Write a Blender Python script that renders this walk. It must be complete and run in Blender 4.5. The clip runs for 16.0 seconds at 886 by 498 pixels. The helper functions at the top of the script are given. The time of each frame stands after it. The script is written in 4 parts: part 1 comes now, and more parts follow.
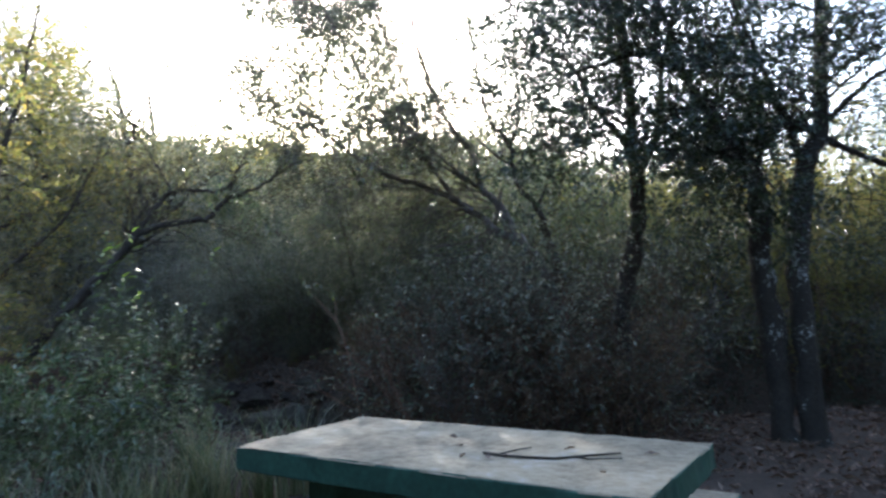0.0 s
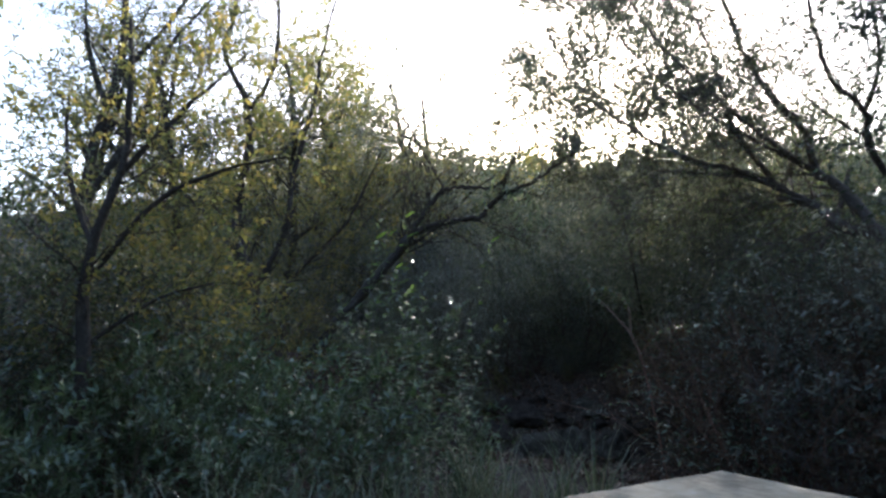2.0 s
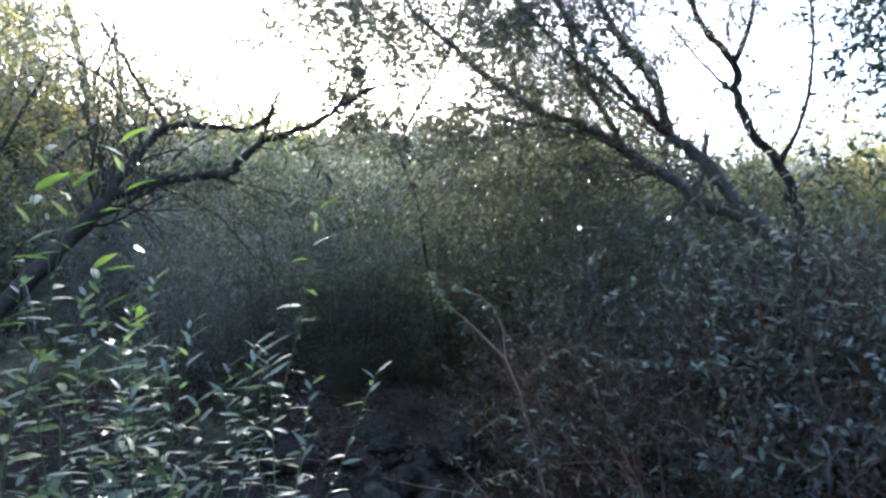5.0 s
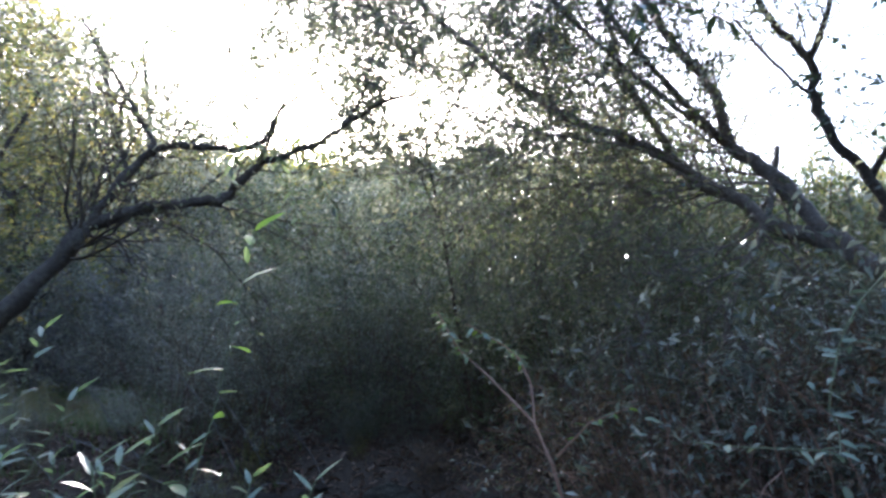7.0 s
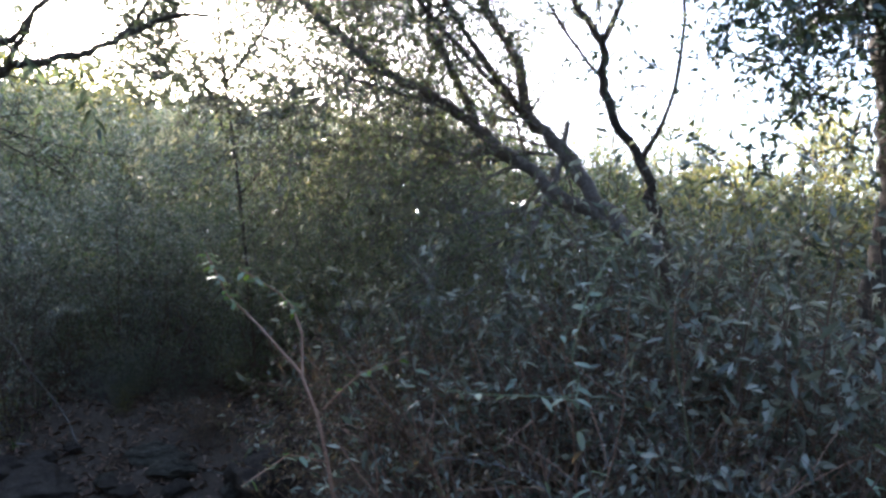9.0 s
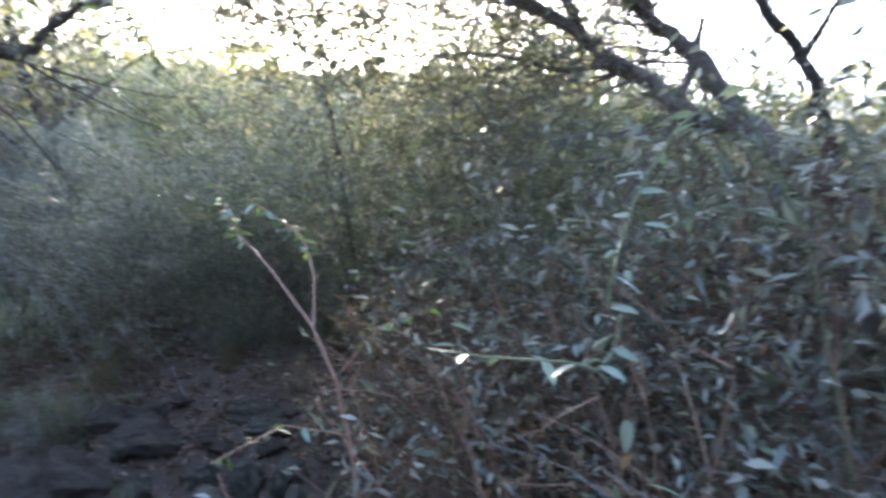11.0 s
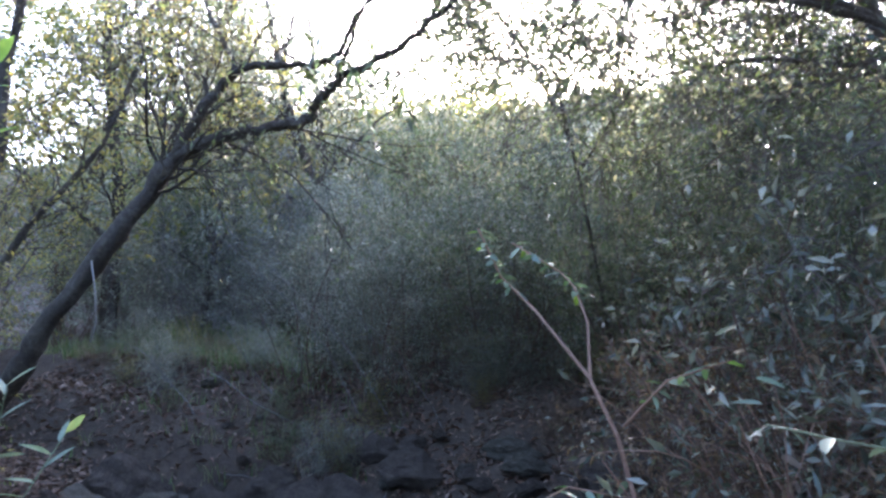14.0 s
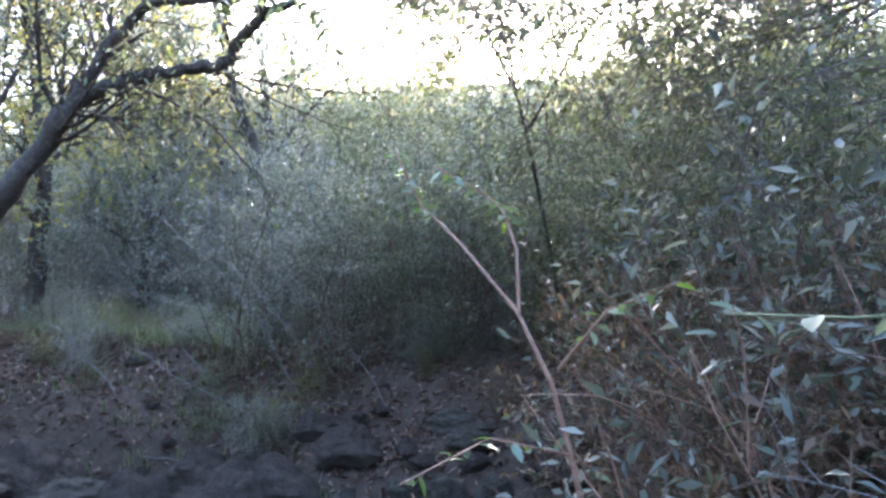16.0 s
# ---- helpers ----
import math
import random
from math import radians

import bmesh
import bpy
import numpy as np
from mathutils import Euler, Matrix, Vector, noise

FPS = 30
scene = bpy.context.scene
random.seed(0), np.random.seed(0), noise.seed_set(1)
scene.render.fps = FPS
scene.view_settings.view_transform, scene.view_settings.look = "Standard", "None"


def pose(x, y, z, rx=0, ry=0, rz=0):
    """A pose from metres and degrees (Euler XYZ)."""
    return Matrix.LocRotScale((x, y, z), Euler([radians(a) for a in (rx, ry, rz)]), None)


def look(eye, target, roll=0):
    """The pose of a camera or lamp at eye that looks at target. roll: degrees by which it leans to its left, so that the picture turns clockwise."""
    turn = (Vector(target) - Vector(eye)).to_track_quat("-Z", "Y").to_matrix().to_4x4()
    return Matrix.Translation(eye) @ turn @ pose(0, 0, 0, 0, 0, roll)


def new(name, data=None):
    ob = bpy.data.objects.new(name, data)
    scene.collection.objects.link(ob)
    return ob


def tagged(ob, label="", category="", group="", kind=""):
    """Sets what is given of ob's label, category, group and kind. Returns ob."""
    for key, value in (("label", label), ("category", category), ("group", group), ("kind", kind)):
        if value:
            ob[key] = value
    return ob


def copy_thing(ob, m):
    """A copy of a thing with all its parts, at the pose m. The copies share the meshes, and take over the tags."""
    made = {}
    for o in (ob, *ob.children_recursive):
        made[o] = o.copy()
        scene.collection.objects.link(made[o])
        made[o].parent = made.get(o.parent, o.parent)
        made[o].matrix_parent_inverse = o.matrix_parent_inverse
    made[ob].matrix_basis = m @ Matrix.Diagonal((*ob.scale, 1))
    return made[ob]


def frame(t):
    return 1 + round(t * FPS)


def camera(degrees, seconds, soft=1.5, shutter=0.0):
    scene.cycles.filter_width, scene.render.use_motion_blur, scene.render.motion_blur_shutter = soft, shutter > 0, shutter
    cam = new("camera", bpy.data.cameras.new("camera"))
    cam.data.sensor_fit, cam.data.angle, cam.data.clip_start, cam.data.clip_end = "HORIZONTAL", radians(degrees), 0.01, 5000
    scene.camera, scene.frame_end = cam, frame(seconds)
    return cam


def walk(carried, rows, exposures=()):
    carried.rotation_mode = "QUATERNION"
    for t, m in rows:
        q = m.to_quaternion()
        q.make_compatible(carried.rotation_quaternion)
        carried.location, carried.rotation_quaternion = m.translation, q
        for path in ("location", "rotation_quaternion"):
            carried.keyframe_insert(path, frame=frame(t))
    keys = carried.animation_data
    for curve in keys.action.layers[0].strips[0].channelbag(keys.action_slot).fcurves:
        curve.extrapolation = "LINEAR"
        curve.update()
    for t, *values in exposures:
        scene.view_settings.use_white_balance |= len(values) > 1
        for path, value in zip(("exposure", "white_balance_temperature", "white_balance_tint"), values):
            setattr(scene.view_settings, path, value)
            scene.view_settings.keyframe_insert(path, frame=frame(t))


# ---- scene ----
cam = camera(69.2, 16.0, soft=2.6, shutter=0.25)
PATH = [
    (0, (0.062, 0.103, 1.271), (0.015, 2.093, 1.47), -2.3),
    (0.3, (0.202, 0.174, 1.268), (0.004, 2.153, 1.478), -1.0),
    (0.5, (0.24, 0.25, 1.274), (0.04, 2.23, 1.479), -0.9),
    (1, (0.11, 0.408, 1.298), (-0.263, 2.349, 1.61), -1.5),
    (1.5, (-0.072, 0.736, 1.301), (-0.735, 2.594, 1.626), -2.5),
    (2, (-0.418, 1.061, 1.194), (-1.229, 2.87, 1.462), 0.7),
    (2.5, (-0.725, 1.719, 1.094), (-1.174, 3.643, 1.402), -7.4),
    (3, (-0.844, 1.869, 1.122), (-1.243, 3.798, 1.471), -3.8),
    (3.2, (-0.883, 1.931, 1.144), (-1.159, 3.887, 1.46), -3.1),
    (5.5, (-1.644, 3.34, 1.533), (-1.571, 5.33, 1.714), -1.7),
    (5.9, (-1.532, 3.478, 1.528), (-1.801, 5.435, 1.842), -2.9),
    (6, (-1.51, 3.508, 1.554), (-1.808, 5.465, 1.84), -2.4),
    (6.5, (-1.385, 3.629, 1.545), (-1.688, 5.583, 1.845), -2.0),
    (7, (-1.42, 3.725, 1.565), (-1.48, 5.703, 1.853), -1.7),
    (7.5, (-1.486, 3.821, 1.606), (-1.422, 5.801, 1.884), -1.2),
    (8, (-1.473, 3.803, 1.605), (-1.271, 5.762, 1.956), -1.3),
    (8.5, (-1.395, 3.817, 1.546), (-0.988, 5.766, 1.735), 0.7),
    (8.7, (-1.349, 3.833, 1.531), (-0.842, 5.759, 1.712), 0.8),
    (10.8, (-0.821, 4.319, 1.411), (-0.565, 6.302, 1.423), 2.6),
    (11, (-0.784, 4.413, 1.421), (-0.763, 6.412, 1.475), 0.4),
    (11.5, (-0.671, 4.573, 1.437), (-1.302, 6.467, 1.557), -2.5),
    (12, (-0.649, 4.638, 1.449), (-1.301, 6.52, 1.631), -2.8),
    (12.5, (-0.638, 4.595, 1.445), (-1.34, 6.455, 1.663), -1.4),
    (13, (-0.659, 4.578, 1.456), (-1.44, 6.41, 1.651), -0.9),
    (13.5, (-0.754, 4.561, 1.472), (-1.438, 6.428, 1.683), -2.5),
    (14, (-0.921, 4.513, 1.474), (-1.593, 6.391, 1.62), -1.3),
    (14.5, (-0.993, 4.53, 1.493), (-1.599, 6.432, 1.611), -1.7),
    (15, (-0.966, 4.561, 1.46), (-1.489, 6.491, 1.501), 1.8),
    (15.5, (-0.882, 4.677, 1.397), (-1.465, 6.59, 1.382), 1.1),
    (16, (-0.896, 4.847, 1.312), (-1.453, 6.765, 1.419), -1.8),
]
walk(cam, [(t, look(eye, target, roll)) for t, eye, target, roll in PATH], [(0, 2.7, 5800, 12), (1.5, 2.0, 5800, 13), (3, 2.4, 5650, 14), (5.5, 3.4, 5500, 17), (8.5, 3.3, 5850, 16), (11, 4.4, 6000, 19), (12.5, 3.7, 5600, 20), (14.5, 4.35, 5700, 20), (15.5, 4.95, 5950, 20), (16, 4.65, 5800, 20)])

# ---- light ----
SUN_AZ, SUN_EL = -11.5, 18.2          # degrees from +y towards +x, and above the horizon
world = bpy.data.worlds.new("world")
scene.world = world
world.use_nodes = True
wn = world.node_tree
sky = wn.nodes.new("ShaderNodeTexSky")
sky.sky_type, sky.sun_disc = "NISHITA", False
sky.sun_elevation, sky.sun_rotation = radians(SUN_EL), radians(SUN_AZ)
sky.air_density, sky.dust_density, sky.ozone_density = 1.0, 2.5, 1.0
wn.links.new(sky.outputs[0], wn.nodes["Background"].inputs[0])
wn.nodes["Background"].inputs[1].default_value = 0.15
sun = new("sun", bpy.data.lights.new("sun", "SUN"))
sun.data.energy, sun.data.angle, sun.data.color = 2.8, radians(0.6), (1.0, 0.9, 0.76)
sdir = Vector((math.sin(radians(SUN_AZ)) * math.cos(radians(SUN_EL)), math.cos(radians(SUN_AZ)) * math.cos(radians(SUN_EL)), math.sin(radians(SUN_EL))))
sun.matrix_world = look(sdir * 50, (0, 0, 0))


# ---- materials ----
def material(name, rough=0.7, spec=0.3):
    m = bpy.data.materials.new(name)
    m.use_nodes = True
    b = m.node_tree.nodes["Principled BSDF"]
    b.inputs["Roughness"].default_value = rough
    b.inputs["Specular IOR Level"].default_value = spec
    return m, m.node_tree, b


def ramp_node(nt, stops):
    r = nt.nodes.new("ShaderNodeValToRGB")
    while len(r.color_ramp.elements) < len(stops):
        r.color_ramp.elements.new(0.5)
    for e, (p, c) in zip(r.color_ramp.elements, stops):
        e.position, e.color = p, (*c, 1)
    return r


def noise_node(nt, scale, detail=6, rough=0.6, coords="Object"):
    tc = nt.nodes.new("ShaderNodeTexCoord")
    n = nt.nodes.new("ShaderNodeTexNoise")
    n.inputs["Scale"].default_value, n.inputs["Detail"].default_value, n.inputs["Roughness"].default_value = scale, detail, rough
    nt.links.new(tc.outputs[coords], n.inputs["Vector"])
    return n


def surface(name, stops, scale, fine, rough=0.85, bump=0.4, spec=0.25, dist=0.02, coords="Object"):
    """A solid surface: two scales of noise in its colour and relief."""
    m, nt, b = material(name, rough, spec)
    n1, n2 = noise_node(nt, scale, coords=coords), noise_node(nt, fine, 8, 0.7, coords=coords)
    mix = nt.nodes.new("ShaderNodeMath")
    mix.operation = "MULTIPLY_ADD"
    mix.inputs[1].default_value = 0.5
    half = nt.nodes.new("ShaderNodeMath")
    half.operation = "MULTIPLY"
    half.inputs[1].default_value = 0.5
    nt.links.new(n1.outputs["Fac"], half.inputs[0])
    nt.links.new(n2.outputs["Fac"], mix.inputs[0])
    nt.links.new(half.outputs[0], mix.inputs[2])
    r = ramp_node(nt, stops)
    nt.links.new(mix.outputs[0], r.inputs[0])
    nt.links.new(r.outputs[0], b.inputs["Base Color"])
    bp = nt.nodes.new("ShaderNodeBump")
    bp.inputs["Strength"].default_value, bp.inputs["Distance"].default_value = bump, dist
    nt.links.new(mix.outputs[0], bp.inputs["Height"])
    nt.links.new(bp.outputs[0], b.inputs["Normal"])
    return m


def leaf_material(name, colours, rough=0.34, through_share=0.42, spec=0.6):
    """Leaf: each leaf its own tint, a glossy skin, and light that passes through."""
    m, nt, b = material(name, rough, spec)
    geo = nt.nodes.new("ShaderNodeNewGeometry")
    n = len(colours)
    r = ramp_node(nt, [((i + 0.5) / n, c) for i, c in enumerate(colours)])
    nt.links.new(geo.outputs["Random Per Island"], r.inputs[0])
    vein = noise_node(nt, 60, 3)
    mul = nt.nodes.new("ShaderNodeMix")
    mul.data_type, mul.blend_type = "RGBA", "MULTIPLY"
    mul.inputs[0].default_value = 0.5
    nt.links.new(r.outputs[0], mul.inputs[6])
    nt.links.new(vein.outputs["Fac"], mul.inputs[7])
    nt.links.new(mul.outputs[2], b.inputs["Base Color"])
    tr = nt.nodes.new("ShaderNodeBsdfTranslucent")
    gain = nt.nodes.new("ShaderNodeMix")
    gain.data_type, gain.blend_type = "RGBA", "MULTIPLY"
    gain.inputs[0].default_value = 1.0
    gain.inputs[7].default_value = (1.65, 1.65, 1.25, 1)
    nt.links.new(r.outputs[0], gain.inputs[6])
    nt.links.new(gain.outputs[2], tr.inputs["Color"])
    ms = nt.nodes.new("ShaderNodeMixShader")
    ms.inputs[0].default_value = through_share
    nt.links.new(b.outputs[0], ms.inputs[1])
    nt.links.new(tr.outputs[0], ms.inputs[2])
    nt.links.new(ms.outputs[0], nt.nodes["Material Output"].inputs["Surface"])
    return m


BARK = surface("bark", [(0.3, (0.02, 0.016, 0.013)), (0.5, (0.055, 0.045, 0.036)), (0.7, (0.13, 0.115, 0.095))], 6, 45, 0.95, 0.9)
PALE_BARK = surface("pale_bark", [(0.3, (0.05, 0.042, 0.035)), (0.5, (0.12, 0.1, 0.085)), (0.7, (0.24, 0.21, 0.18))], 5, 40, 0.9, 0.7)
LICHEN_BARK = surface("lichen_bark", [(0.35, (0.02, 0.017, 0.014)), (0.56, (0.05, 0.043, 0.035)), (0.6, (0.4, 0.41, 0.39)), (0.75, (0.5, 0.5, 0.47))], 2.2, 30, 0.95, 0.8)
TWIG = surface("twig", [(0.3, (0.05, 0.032, 0.023)), (0.52, (0.11, 0.07, 0.05)), (0.72, (0.19, 0.125, 0.09))], 4, 60, 0.8, 0.3)
RED_STEM = surface("red_brown_stem", [(0.3, (0.12, 0.066, 0.045)), (0.52, (0.24, 0.135, 0.09)), (0.72, (0.36, 0.23, 0.16))], 4, 60, 0.7, 0.3)
GREY_TWIG = surface("grey_twig", [(0.3, (0.09, 0.08, 0.075)), (0.55, (0.18, 0.165, 0.155)), (0.75, (0.3, 0.28, 0.27))], 4, 60, 0.8, 0.3)
GREEN_STEM = surface("green_stem", [(0.3, (0.07, 0.08, 0.04)), (0.6, (0.14, 0.16, 0.085)), (0.8, (0.22, 0.23, 0.14))], 8, 80, 0.5, 0.2)
ROCK = surface("rock", [(0.32, (0.022, 0.02, 0.016)), (0.48, (0.07, 0.062, 0.05)), (0.6, (0.12, 0.108, 0.088)), (0.72, (0.26, 0.25, 0.21))], 3.5, 24, 0.95, 1.0, 0.12, 0.05)
BROWN_ROCK = surface("brown_rock", [(0.3, (0.022, 0.018, 0.015)), (0.48, (0.06, 0.048, 0.04)), (0.7, (0.13, 0.105, 0.088))], 3, 24, 0.95, 1.0, 0.12, 0.05)
SOIL = surface("soil", [(0.25, (0.02, 0.015, 0.012)), (0.45, (0.06, 0.045, 0.035)), (0.6, (0.1, 0.075, 0.058)), (0.75, (0.09, 0.1, 0.05))], 0.9, 22, 0.97, 1.0, 0.15, 0.05)
PAINT_TOP = surface("worn_cream_paint", [(0.34, (0.09, 0.072, 0.048)), (0.44, (0.19, 0.158, 0.11)), (0.53, (0.26, 0.225, 0.155)), (0.6, (0.3, 0.265, 0.2)), (0.66, (0.33, 0.32, 0.28)), (0.76, (0.14, 0.13, 0.1))], 3.4, 26, 0.85, 0.5, 0.15, 0.006)
PAINT_SIDE = surface("green_paint", [(0.3, (0.018, 0.04, 0.03)), (0.5, (0.032, 0.085, 0.06)), (0.7, (0.055, 0.145, 0.1))], 4, 35, 0.6, 0.4, 0.3, 0.006)
WATER, _nt, _b = material("still_water", 0.06, 0.5)
_b.inputs["Base Color"].default_value = (0.012, 0.014, 0.012, 1)

# Palest tint of olive, glossy and grey-green leaves paints glints among them.
OLIVE = leaf_material("olive_leaf", [(0.05, 0.066, 0.03), (0.1, 0.125, 0.052), (0.15, 0.17, 0.085), (0.07, 0.085, 0.05), (0.25, 0.23, 0.15)], 0.34, 0.42, 0.5)
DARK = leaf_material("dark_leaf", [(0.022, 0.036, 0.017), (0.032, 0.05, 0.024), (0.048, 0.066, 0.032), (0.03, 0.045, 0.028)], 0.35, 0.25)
GLOSSY = leaf_material("glossy_leaf", [(0.06, 0.095, 0.045), (0.09, 0.14, 0.06), (0.12, 0.17, 0.075), (0.2, 0.25, 0.16), (0.075, 0.112, 0.0562)], 0.3, 0.3, 0.75)
GREYLEAF = leaf_material("grey_green_leaf", [(0.06, 0.07, 0.05), (0.15, 0.165, 0.13), (0.09, 0.1, 0.075), (0.3, 0.3, 0.25)], 0.34, 0.34, 0.4)
# Haze and glare are put into this leaf colour as pale, greyed tints.
HAZE_LEAF = leaf_material("haze_leaf", [(0.12, 0.13, 0.11), (0.22, 0.235, 0.2), (0.17, 0.175, 0.145), (0.34, 0.33, 0.28)], 0.35, 0.42, 0.6)
# Yellow tints also carry the backlit glow of slope and right-hand foliage.
YELLOW = leaf_material("yellow_leaf", [(0.15, 0.155, 0.05), (0.23, 0.2, 0.06), (0.13, 0.14, 0.055), (0.31, 0.23, 0.07), (0.12, 0.14, 0.06)], 0.45, 0.5)
BROWN = leaf_material("brown_leaf", [(0.11, 0.066, 0.04), (0.17, 0.105, 0.06), (0.09, 0.062, 0.04), (0.23, 0.15, 0.09), (0.1, 0.1, 0.055)], 0.5, 0.34, 0.4)
LITTER = leaf_material("dry_leaf", [(0.11, 0.068, 0.048), (0.2, 0.13, 0.095), (0.08, 0.052, 0.04), (0.32, 0.23, 0.18), (0.16, 0.095, 0.07)], 0.7, 0.1, 0.2)
WEEDY = leaf_material("weed_leaf", [(0.09, 0.14, 0.05), (0.13, 0.19, 0.07), (0.16, 0.21, 0.1), (0.1, 0.15, 0.06)], 0.32, 0.4, 0.6)
GRASS = leaf_material("grass_blade", [(0.07, 0.11, 0.03), (0.1, 0.15, 0.045), (0.14, 0.17, 0.07), (0.22, 0.2, 0.12)], 0.45, 0.4)


SEDGE = leaf_material("sedge_blade", [(0.08, 0.115, 0.05), (0.12, 0.15, 0.075), (0.2, 0.215, 0.13), (0.24, 0.225, 0.15)], 0.35, 0.35, 0.6)


# ---- builders ----
def smooth(a, b, v):
    t = np.clip((np.asarray(v, float) - a) / (b - a), 0, 1)
    return t * t * (3 - 2 * t)


def ground_z(x, y):
    """Height of the ground: level by the table, a creek bed, then a bank that climbs into the wood."""
    x, y = np.asarray(x, float), np.asarray(y, float)
    wob = 0.35 * np.sin(x * 0.9 + 1.0) + 0.15 * np.sin(x * 2.3)
    z = -0.24 * smooth(7.5, 8.1, y + 0.4 * wob) + 0.5 * smooth(8.4, 8.85, y + wob * 0.3) + 0.5 * smooth(8.8, 9.6, y + wob * 0.2)
    z = z + 0.12 * np.clip(y - 10.5, 0, 5.5)
    # the far hillside, lower to the east
    side = x / np.maximum(y, 1.0)
    z = z + 0.34 * np.clip(y - 16, 0, 30) * (1 - 0.55 * smooth(0.02, 0.4, side)) * (1 + 0.25 * smooth(-0.35, -0.7, side))
    z = z + 0.5 * smooth(-3.8, -5.6, x) * smooth(5.4, 7.4, y) * (1 - smooth(8.6, 10.2, y))
    return z


def rough_z(x, y):
    x, y = np.asarray(x, float), np.asarray(y, float)
    b = 0.035 * np.sin(3.1 * x + 1.7 * y) * np.sin(2.3 * y - 1.1 * x) + 0.02 * np.sin(7.3 * x + 2) * np.sin(6.1 * y) + 0.012 * np.sin(15 * x + 3 * y) * np.sin(13 * y)
    return ground_z(x, y) + b


def gz(x, y):
    return float(rough_z(x, y))


def mesh(name, v, f, mat, soft=False):
    me = bpy.data.meshes.new(name)
    v, f = np.asarray(v, np.float32), np.asarray(f, np.int32)
    me.vertices.add(len(v))
    me.vertices.foreach_set("co", v.ravel())
    k = f.shape[1]
    me.loops.add(f.size)
    me.loops.foreach_set("vertex_index", f.ravel())
    me.polygons.add(len(f))
    me.polygons.foreach_set("loop_start", np.arange(0, f.size, k, dtype=np.int32))
    if soft:
        me.polygons.foreach_set("use_smooth", np.ones(len(f), dtype=bool))
    me.update(calc_edges=True)
    me.validate()
    me.materials.append(mat)
    return me


def part(name, data, parent, label=""):
    ob = new(name, data)
    ob.parent = parent
    return tagged(ob, label)


def from_bm(name, bm, *mats):
    me = bpy.data.meshes.new(name)
    bm.to_mesh(me)
    bm.free()
    for m in mats:
        me.materials.append(m)
    return me


def tubes(lines, sides=5):
    """Tapered tubes along polylines: a list of (points, radii)."""
    vs, fs, base = [], [], 0
    ang = np.arange(sides) * 2 * np.pi / sides
    ca, sa = np.cos(ang), np.sin(ang)
    for pts, rad in lines:
        p = np.asarray(pts, float)
        n = len(p)
        d = np.gradient(p, axis=0)
        d /= np.linalg.norm(d, axis=1)[:, None] + 1e-9
        ref = np.array([0.3, 1.0, 0.1]) if abs(d[0][2]) > 0.7 else np.array([0.1, 0.2, 1.0])
        u = np.cross(d, ref)
        u /= np.linalg.norm(u, axis=1)[:, None] + 1e-9
        w = np.cross(d, u)
        r = np.asarray(rad, float)[:, None, None]
        ring = p[:, None, :] + r * (u[:, None, :] * ca[None, :, None] + w[:, None, :] * sa[None, :, None])
        vs.append(ring.reshape(-1, 3))
        i = np.arange(n - 1)[:, None] * sides + np.arange(sides)[None, :]
        j = np.arange(n - 1)[:, None] * sides + (np.arange(sides)[None, :] + 1) % sides
        fs.append(np.stack([i, j, j + sides, i + sides], -1).reshape(-1, 4) + base)
        base += n * sides
    return np.concatenate(vs), np.concatenate(fs)


def leaf_cloud(rng, pos, dirs, length, width, curl=0.15, flat=0.0):
    """Folded, curling leaves: two triangles each, at pos along dirs."""
    pos, d = np.asarray(pos, float), np.asarray(dirs, float)
    n = len(pos)
    d = d / (np.linalg.norm(d, axis=1)[:, None] + 1e-9)
    ref = rng.normal(0, 1, (n, 3))
    ref[:, 2] += flat
    s = np.cross(d, ref)
    s /= np.linalg.norm(s, axis=1)[:, None] + 1e-9
    up = np.cross(s, d)
    le = (length * rng.uniform(0.6, 1.25, n))[:, None]
    wi = (width * rng.uniform(0.7, 1.2, n))[:, None]
    bend = (curl * rng.normal(0.6, 0.6, n))[:, None] * le
    tip = pos + d * le - up * bend
    a = pos + d * le * 0.45 + s * wi * 0.5 + up * wi * 0.2
    b = pos + d * le * 0.45 - s * wi * 0.5 + up * wi * 0.2
    v = np.stack([pos, a, tip, b], 1).reshape(-1, 3)
    f = np.array([[0, 1, 2], [0, 2, 3]])
    return v, (np.arange(n)[:, None, None] * 4 + f[None]).reshape(-1, 3)


def wander(rng, p, d, length, n, kink, lift):
    """A polyline that wanders from p along d; lift bends it up (or down)."""
    pts = [np.array(p, float)]
    d = np.array(d, float)
    d /= np.linalg.norm(d) + 1e-9
    for _ in range(n):
        d = d + rng.normal(0, kink, 3)
        d[2] += lift
        d /= np.linalg.norm(d) + 1e-9
        pts.append(pts[-1] + d * length / n)
    return np.array(pts)


def at_part(pts, t):
    k = t * (len(pts) - 1)
    i = min(int(k), len(pts) - 2)
    return pts[i] + (pts[i + 1] - pts[i]) * (k - i), pts[i + 1] - pts[i]


